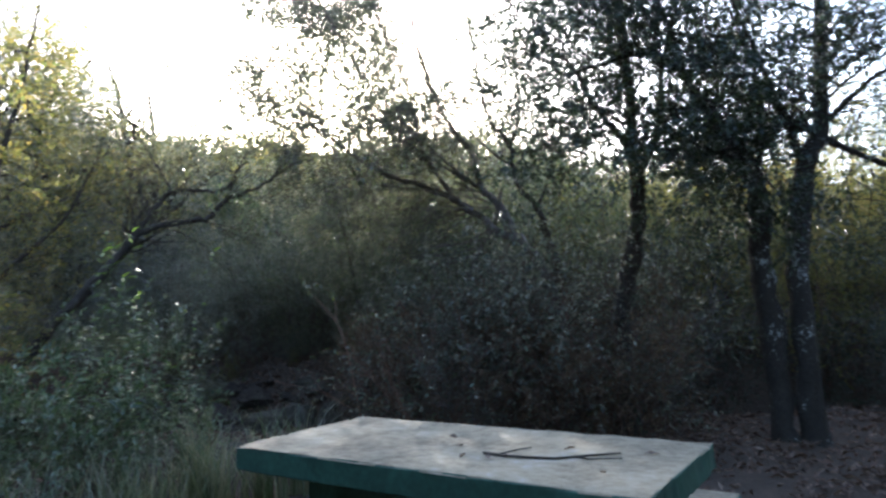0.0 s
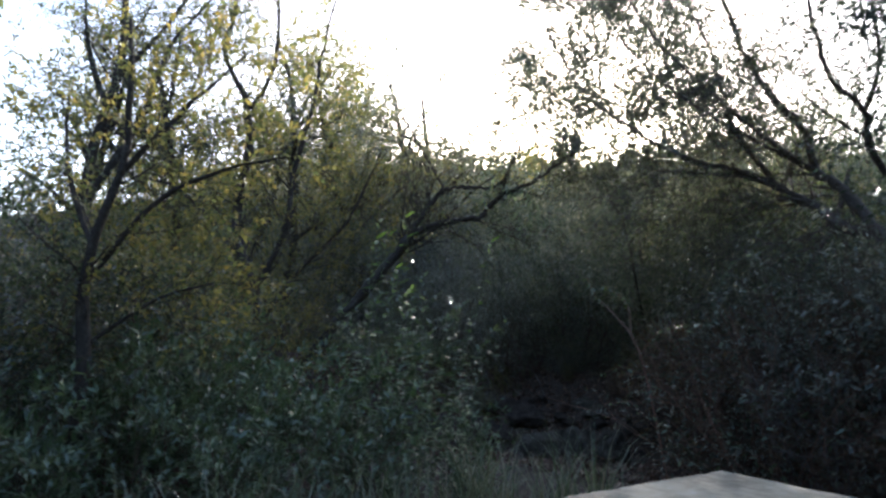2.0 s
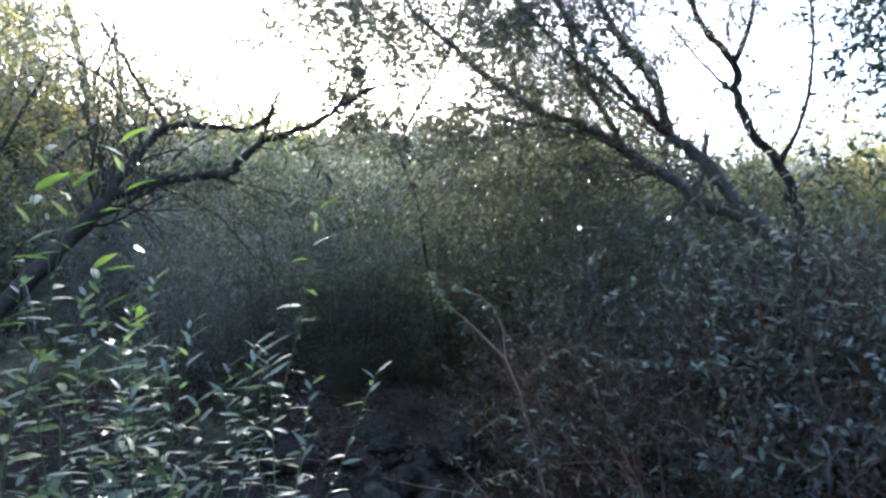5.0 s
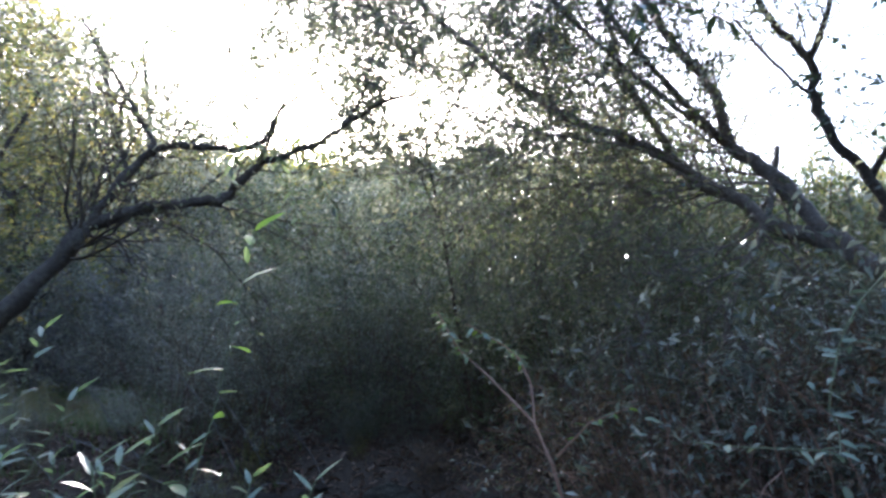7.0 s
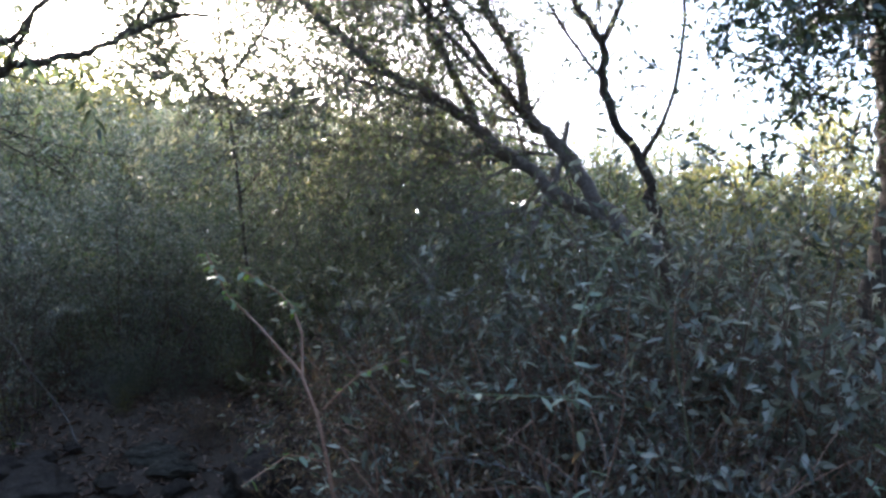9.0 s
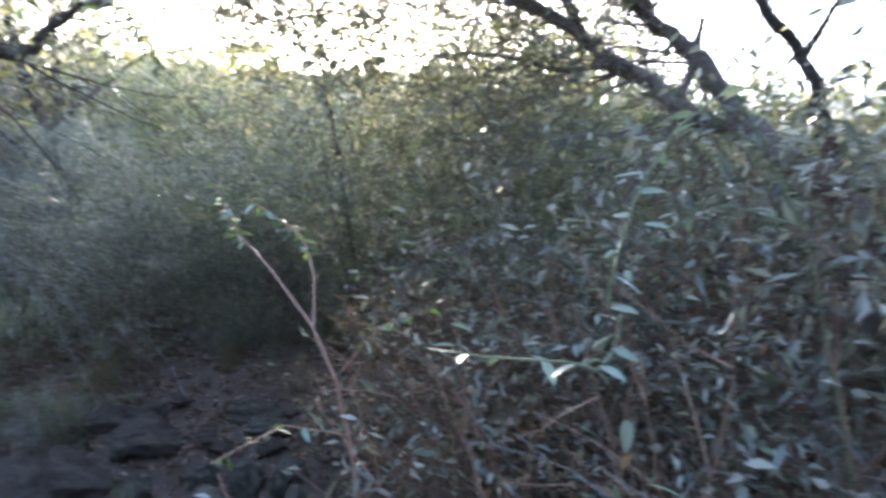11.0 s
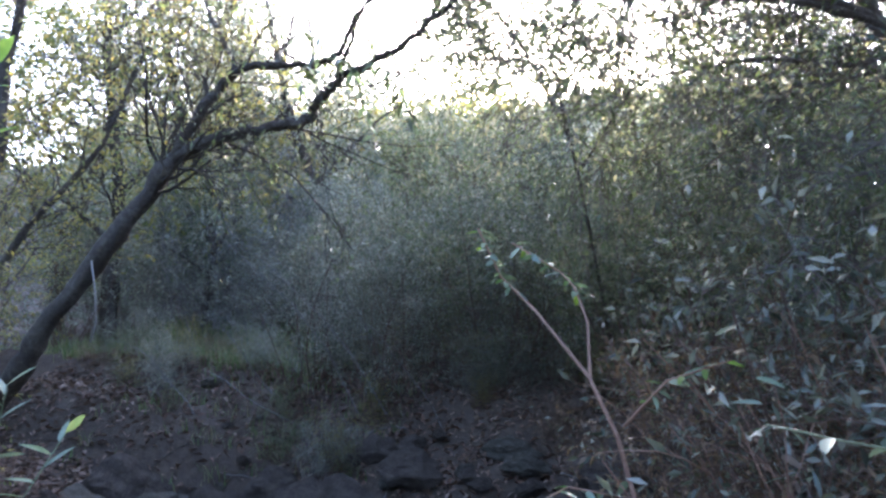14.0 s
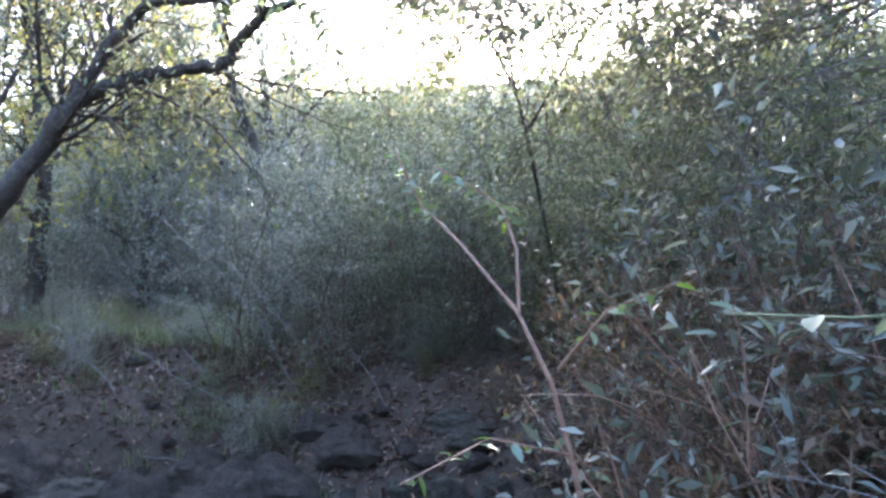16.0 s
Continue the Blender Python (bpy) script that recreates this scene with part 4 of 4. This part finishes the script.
# Kind 3 is paled: a sky glint put into the blade colour.
WEED_LEAF = [blade_mesh("leaf", ln, w, m, b) for ln, w, m, b in ((0.068, 0.014, WEEDY, 0.1), (0.056, 0.013, WEEDY, 0.22), (0.088, 0.024, FRESH, 0.2), (0.06, 0.014, PALE, 0.1))]


def weed(seed, x, y, top, leaves, kinds_, lean=(0, 0), label="upright weed with narrow glossy leaves by the path, some paled as glints"):
    rng = np.random.default_rng(seed)
    g = gz(x, y)
    root = new("weed")
    root.location = (x, y, g)
    h = top - g
    pts = wander(rng, (0, 0, -0.03), (lean[0] / h, lean[1] / h, 1), h, 9, 0.085, 0.0)
    v, f = tubes([(pts, np.linspace(0.0032, 0.0012, len(pts)))], 5)
    part("stem", mesh("stem", v, f, GREEN_STEM, True), root)
    for i in range(leaves):
        t = 1 - 0.72 * (i / leaves) ** 1.1
        p, _ = at_part(pts, min(t, 0.999))
        a = i * 2.3 + rng.normal(0, 0.3)
        up = 0.75 if i < 4 else 0.12 + rng.normal(0, 0.15)
        leaf_at(WEED_LEAF[kinds_[i % len(kinds_)]], root, tuple(p), (math.cos(a), math.sin(a), up), rng.normal(0, 20))
    return tagged(root, label, "weed", "weeds by the path")


for k, (x, y, top, lean) in enumerate([(-2.05, 4.72, 1.38, (0.02, 0.05)), (-1.92, 4.68, 1.36, (0.02, 0)), (-2.2, 4.62, 1.42, (-0.03, 0)), (-2.16, 4.5, 1.3, (0.05, 0)),
                                       (-2.3, 4.42, 1.28, (0, 0)), (-2.02, 4.55, 1.2, (0.04, 0)), (-2.38, 4.75, 1.45, (0.03, 0)), (-2.5, 4.5, 1.3, (0, 0.1)), (-2.6, 4.9, 1.35, (0, 0)), (-2.25, 5.0, 1.25, (0.05, 0)),
                                       (-2.1, 4.85, 1.33, (0.05, 0)), (-1.95, 4.9, 1.25, (0.05, 0.05)), (-2.3, 4.65, 1.36, (0.08, 0)), (-2.45, 4.95, 1.4, (0.1, 0)), (-2.0, 4.4, 1.1, (0, 0.05)), (-2.7, 4.7, 1.42, (0.1, 0)), (-2.12, 5.1, 1.3, (0, 0)), (-2.55, 5.1, 1.45, (0.05, 0)), (-2.35, 5.2, 1.3, (0, 0)), (-2.7, 5.3, 1.4, (0.05, 0)), (-2.9, 5.1, 1.35, (0.05, 0)), (-2.45, 5.4, 1.25, (0, 0)), (-2.2, 4.75, 1.15, (0.05, 0)), (-2.35, 4.55, 1.15, (0, 0)), (-2.6, 4.45, 1.2, (0.05, 0)), (-2.8, 4.85, 1.3, (0, 0)), (-3.0, 5.4, 1.45, (0, 0)), (-2.5, 5.0, 1.5, (0.05, 0)), (-2.65, 5.2, 1.55, (0.05, 0)), (-2.8, 5.4, 1.6, (0.05, 0)), (-2.4, 5.1, 1.42, (0.05, 0)), (-2.75, 4.95, 1.5, (0.1, 0)), (-2.95, 5.2, 1.6, (0.1, 0)), (-2.55, 4.85, 1.42, (0.05, 0)), (-2.3, 4.8, 1.35, (0.04, 0)), (-2.42, 4.68, 1.35, (0.02, 0))]):
    weed(170 + k, x, y, top + 0.1, 36, (0, 3, 1, 3, 0), lean)
FRESH_LABEL = "arching fresh green weed with broad leaves"
for k, (x, y, top, lean) in enumerate([(-2.3, 4.85, 1.95, (0.08, 0.0)), (-2.42, 4.9, 2.02, (0.12, 0.05)), (-2.5, 5.0, 2.05, (0.1, 0.0)), (-2.45, 4.75, 1.85, (0.05, 0.1)), (-2.35, 4.8, 1.7, (0.08, 0.05)), (-2.6, 4.8, 1.9, (0.1, 0.0))]):
    weed(81 + k, x, y, top, 26, (2, 2, 0), lean, FRESH_LABEL)

# sapling over the creek: two bare stems with leafy tips
def stems_with_leaves(name, lines, leaves, datas, wood, label, category, seed, droop=-0.2, group=""):
    rng = np.random.default_rng(seed)
    root = new(name)
    base = np.array(lines[0][0][0], float)
    root.location = base
    for pts, ra, rb in lines:
        v, f = tubes([(np.array(pts) - base, np.linspace(ra, rb, len(pts)))], 6)
        part("stem", mesh("stem", v, f, wood, True), root)
    for li, t0, n in leaves:
        pts = np.array(lines[li][0]) - base
        for i in range(n):
            p, d = at_part(pts, min(t0 + (1 - t0) * (i + 0.5) / n, 0.999))
            a = i * 2.4 + rng.normal(0, 0.4)
            leaf_at(datas[i % len(datas)], root, tuple(p), (math.cos(a), math.sin(a), droop + rng.normal(0, 0.25)), rng.normal(0, 25))
    return tagged(root, label, category, group)


SAP = [blade_mesh("leaf", 0.06, 0.018, PALE, 0.15), blade_mesh("leaf", 0.05, 0.016, FRESH, 0.15), blade_mesh("leaf", 0.055, 0.02, GLOSSY, 0.2)]
stems_with_leaves("sapling", [
    ([(-0.88, 6.3, -0.03), (-0.97, 6.36, 0.5), (-1.05, 6.4, 0.9), (-1.09, 6.4, 1.07), (-1.16, 6.37, 1.24), (-1.33, 6.5, 1.42), (-1.45, 6.55, 1.53), (-1.54, 6.6, 1.7)], 0.0095, 0.0035),
    ([(-1.155, 6.37, 1.23), (-1.16, 6.4, 1.39), (-1.2, 6.45, 1.49), (-1.25, 6.5, 1.54), (-1.41, 6.55, 1.64)], 0.0055, 0.0025),
    ([(-1.07, 6.4, 1.1), (-0.95, 6.3, 1.24), (-0.8, 6.25, 1.3)], 0.005, 0.002),
    ([(-1.05, 6.4, 0.9), (-1.2, 6.2, 0.98), (-1.35, 6.05, 0.92)], 0.004, 0.0015),
    ([(-0.97, 6.36, 0.5), (-1.15, 6.2, 0.72), (-1.32, 6.1, 0.7)], 0.004, 0.0015),
], [(0, 0.8, 30), (1, 0.4, 22), (2, 0.2, 14), (3, 0.2, 12), (4, 0.2, 12)], SAP, RED_STEM, "bare brown sapling with pale leaves at its tips", "sapling", 5)

# climbing vine, near
VINE_LEAF = [blade_mesh("leaf", 0.055, 0.02, PALE, 0.12), blade_mesh("leaf", 0.045, 0.016, PALE, 0.25)]
stems_with_leaves("vine", [
    ([(0.1, 5.75, 0.9), (-0.1, 5.6, 1.5), (-0.3, 5.45, 1.72), (-0.41, 5.4, 1.64), (-0.45, 5.4, 1.58), (-0.48, 5.4, 1.52), (-0.51, 5.4, 1.42), (-0.52, 5.4, 1.37), (-0.5, 5.4, 1.33), (-0.53, 5.35, 1.29), (-0.56, 5.3, 1.28), (-0.6, 5.3, 1.29), (-0.71, 5.5, 1.27), (-0.8, 5.6, 1.27)], 0.0026, 0.0014),
    ([(-0.1, 5.6, 1.5), (-0.2, 5.7, 1.55), (-0.32, 5.7, 1.5), (-0.4, 5.75, 1.4)], 0.002, 0.001),
], [(0, 0.15, 22), (1, 0.2, 8)], VINE_LEAF, GREEN_STEM, "pale green twining vine with blue-green leaves", "vine", 6, -0.1)

# leafy sprays on the right-hand bush, large enough to tell the leaves apart
SPRAY = [blade_mesh("leaf", 0.075, 0.024, PALE, 0.2), blade_mesh("leaf", 0.07, 0.022, GLOSSY, 0.25), blade_mesh("leaf", 0.06, 0.022, BROWN, 0.3), blade_mesh("leaf", 0.075, 0.022, OLIVE, 0.1)]
for k in range(26):
    rng = np.random.default_rng(200 + k)
    x, y = rng.uniform(-0.75, 0.4), rng.uniform(5.8, 7.0)
    x = max(x, -0.2 - (y - 5.6) * 0.45)
    g = gz(x, y)
    ax = np.array([rng.uniform(-0.8, 0.1), rng.uniform(-0.8, 0.1), 1.0])
    pts = wander(rng, (x, y, g - 0.02), ax, rng.uniform(0.7, 1.7), 9, 0.1, -0.06)
    pts[:, 1] = np.maximum(pts[:, 1], 5.45)
    stems_with_leaves("spray", [([tuple(p) for p in pts], 0.005, 0.002)], [(0, 0.3, 16)], SPRAY, TWIG, "arching leafy brown-stemmed spray in the thicket", "sprig", 300 + k, -0.15, "sprays by the creek")

# bare brown stems leaning out over the creek
for k in range(120):
    rng = np.random.default_rng(600 + k)
    y = rng.uniform(5.95, 7.5)
    x = rng.uniform(-0.4, 1.5) - (y - 5.9) * 0.1
    pts = wander(rng, (x, y, gz(x, y) - 0.03), (rng.uniform(-0.7, 0.5), rng.uniform(-0.4, 0.3), 1.0), rng.uniform(0.8, 1.7), 9, 0.1, -0.05)
    pts[:, 1] = np.maximum(pts[:, 1], 5.5)
    twigs = [(pts, np.linspace(0.004, 0.0016, len(pts)))]
    for i in range(4):
        p, d = at_part(pts, 0.35 + 0.15 * i)
        twigs.append((wander(rng, p, d / np.linalg.norm(d) + rng.normal(0, 0.6, 3), rng.uniform(0.2, 0.45), 4, 0.12, 0.0), np.linspace(0.0025, 0.0012, 5)))
    v, f = tubes(twigs, 5)
    tagged(new("bare_stem", mesh("bare_stem", v, f, RED_STEM, True)), "bare reddish-brown branching stem in the thicket", "stem", "bare stems")

# drooping leaf cluster under the sagging limb
DROOP = [blade_mesh("leaf", 0.1, 0.027, DARK, 0.3), blade_mesh("leaf", 0.085, 0.024, GLOSSY, 0.2)]
stems_with_leaves("hanging_spray", [
    ([(-2.76, 7.85, 2.78), (-2.7, 7.75, 2.86), (-2.62, 7.7, 2.82), (-2.54, 7.68, 2.68), (-2.48, 7.68, 2.48), (-2.45, 7.68, 2.3)], 0.006, 0.002),
    ([(-2.7, 7.75, 2.86), (-2.8, 7.65, 2.86), (-2.86, 7.6, 2.74), (-2.85, 7.6, 2.6)], 0.005, 0.002),
    ([(-2.62, 7.7, 2.82), (-2.42, 7.7, 2.78), (-2.3, 7.7, 2.62), (-2.22, 7.7, 2.4)], 0.005, 0.002),
    ([(-2.7, 7.75, 2.86), (-2.82, 7.7, 3.0), (-2.9, 7.65, 3.04)], 0.004, 0.002),
], [(0, 0.2, 26), (1, 0.2, 14), (2, 0.2, 20), (3, 0.2, 8)], DROOP, GREEN_STEM, "drooping spray of large dark leaves on the limb", "sprig", 7, -0.7)
stems_with_leaves("hanging_spray", [
    ([(-0.33, 7.8, 3.29), (-0.4, 7.0, 3.2), (-0.55, 6.2, 2.9), (-0.7, 5.5, 2.5), (-0.79, 5.1, 2.25)], 0.008, 0.0015),
    ([(-0.55, 6.2, 2.9), (-0.75, 5.9, 2.75), (-0.85, 5.7, 2.55)], 0.004, 0.0015),
], [(0, 0.6, 10), (1, 0.3, 7)], [blade_mesh("leaf", 0.06, 0.024, DARK, 0.2)], TWIG, "thin overhead twig with a few dark leaves", "sprig", 9, -0.8)

# ---- grass ----
def grass(name, seed, spots, per, height, spread, mat, label, kind="", group=""):
    rng = np.random.default_rng(seed)
    vs, fs, n0 = [], [], 0
    for x, y in spots:
        g = gz(x, y)
        for _ in range(per):
            a, h = rng.uniform(0, 2 * np.pi), height * rng.uniform(0.45, 1.15)
            o = np.array([math.cos(a), math.sin(a), 0])
            s = np.array([-o[1], o[0], 0])
            b = np.array([x, y, g - 0.02]) + rng.normal(0, spread * 0.3, 3) * np.array([1, 1, 0])
            w, arch = rng.uniform(0.003, 0.006) * (1.4 if height > 0.4 else 1), rng.uniform(0.2, 0.9)
            for i in range(5):
                t = i / 4
                c = b + np.array([0, 0, 1]) * h * (t - 0.42 * arch * t * t * t) + o * h * arch * t * t * 0.9
                ww = w * (1 - t) + 0.0004
                vs += [c + s * ww, c - s * ww]
                if i:
                    k = n0 + 2 * i
                    fs.append((k - 2, k - 1, k + 1, k))
            n0 += 10
    ob = new(name, mesh(name, np.array(vs), np.array(fs), mat, True))
    return tagged(ob, label, "grass", group, kind)


for k, (x, y) in enumerate([(-1.55, 4.35), (-1.75, 4.05), (-1.95, 3.75), (-2.15, 3.4), (-1.35, 4.6), (-1.75, 4.6), (-2.3, 3.1), (-2.1, 4.2), (-1.2, 4.9), (-2.5, 2.8)]):
    grass("grass_tuft", 90 + k, [(x, y)], 95, 0.8, 0.24, SEDGE, "tuft of long arching grass beside the table", group="grass tufts by the path")
rng = np.random.default_rng(99)
grass("grass_patch", 100, [(rng.uniform(-9, -4.9), rng.uniform(9.6, 13)) for _ in range(700)], 9, 0.3, 0.2, GRASS, "patch of green grass in the clearing", "stuff")
grass("grass_patch", 103, [(rng.uniform(-6.8, -3.9), rng.uniform(9.3, 11.4)) for _ in range(500)], 9, 0.24, 0.18, GRASS, "patch of bright green grass above the bank", "stuff")
grass("grass_patch", 101, [(rng.uniform(-5.5, -2.9), rng.uniform(8.3, 9.6)) for _ in range(160)], 8, 0.16, 0.15, GRASS, "sparse grass on the creek bank", "stuff")
grass("grass_tuft", 102, [(-2.75, 8.5), (-2.7, 8.55)], 30, 0.3, 0.1, GRASS, "small sedge tuft between the creek stones")

# pale dead stems arching over the bank, and fallen sticks
for k in range(5):
    rng = np.random.default_rng(400 + k)
    x, y = -4.6 + 0.5 * k + rng.normal(0, 0.1), 9.3 + rng.normal(0, 0.2)
    pts = wander(rng, (x, y, gz(x, y) - 0.03), (rng.uniform(-0.9, -0.2), -0.2, 1.2), rng.uniform(1.1, 1.7), 10, 0.15, -0.09)
    v, f = tubes([(pts, np.linspace(0.006, 0.002, len(pts)))], 5)
    tagged(new("dead_stem", mesh("dead_stem", v, f, GREY_TWIG, True)), "pale dead stem arching over the creek bank", "stem", "dead stems")
for k, (dx, dz) in enumerate(((0.0, 0.0), (-0.25, 0.08))):
    pts = [(-3.1 + dx, 9.2, 0.55), (-3.3 + dx, 9.05, 1.0 + dz), (-3.55 + dx, 9.0, 1.32 + dz), (-4.0 + dx, 8.9, 1.76 + dz), (-4.42 + dx, 8.84, 2.12 + dz), (-4.5 + dx, 8.8, 2.32 + dz)]
    v, f = tubes([(pts, np.linspace(0.0055, 0.0025, 6))], 5)
    tagged(new("dead_stem", mesh("dead_stem", v, f, GREY_TWIG, True)), "pale dead stem arching over the creek bank", "stem", "dead stems")
v, f = tubes([([(-4.27, 7.5, 1.74), (-4.18, 7.4, 1.73), (-4.1, 7.36, 1.55), (-4.08, 7.35, 1.38), (-4.12, 7.35, 1.25)], np.linspace(0.006, 0.003, 5))], 5)
tagged(new("dead_stem", mesh("dead_stem", v, f, GREY_TWIG, True)), "pale curved twig hanging from the leaning trunk", "stem", "dead stems")
for k in range(26):
    rng = np.random.default_rng(500 + k)
    x, y = rng.uniform(-4.5, -0.4), rng.uniform(8.7, 10.6)
    a = rng.uniform(0, 6.3)
    t = np.linspace(0, rng.uniform(0.25, 0.7), 6)
    px, py = x + np.cos(a) * t, y + np.sin(a) * t + 0.03 * np.sin(t * 9)
    pts = np.stack([px, py, rough_z(px, py) + 0.012], 1)
    v, f = tubes([(pts, np.linspace(0.007, 0.003, 6))], 5)
    tagged(new("stick", mesh("stick", v, f, (BARK, GREY_TWIG)[k % 2], True)), "dry fallen stick on the creek bank", "stick", "fallen sticks")
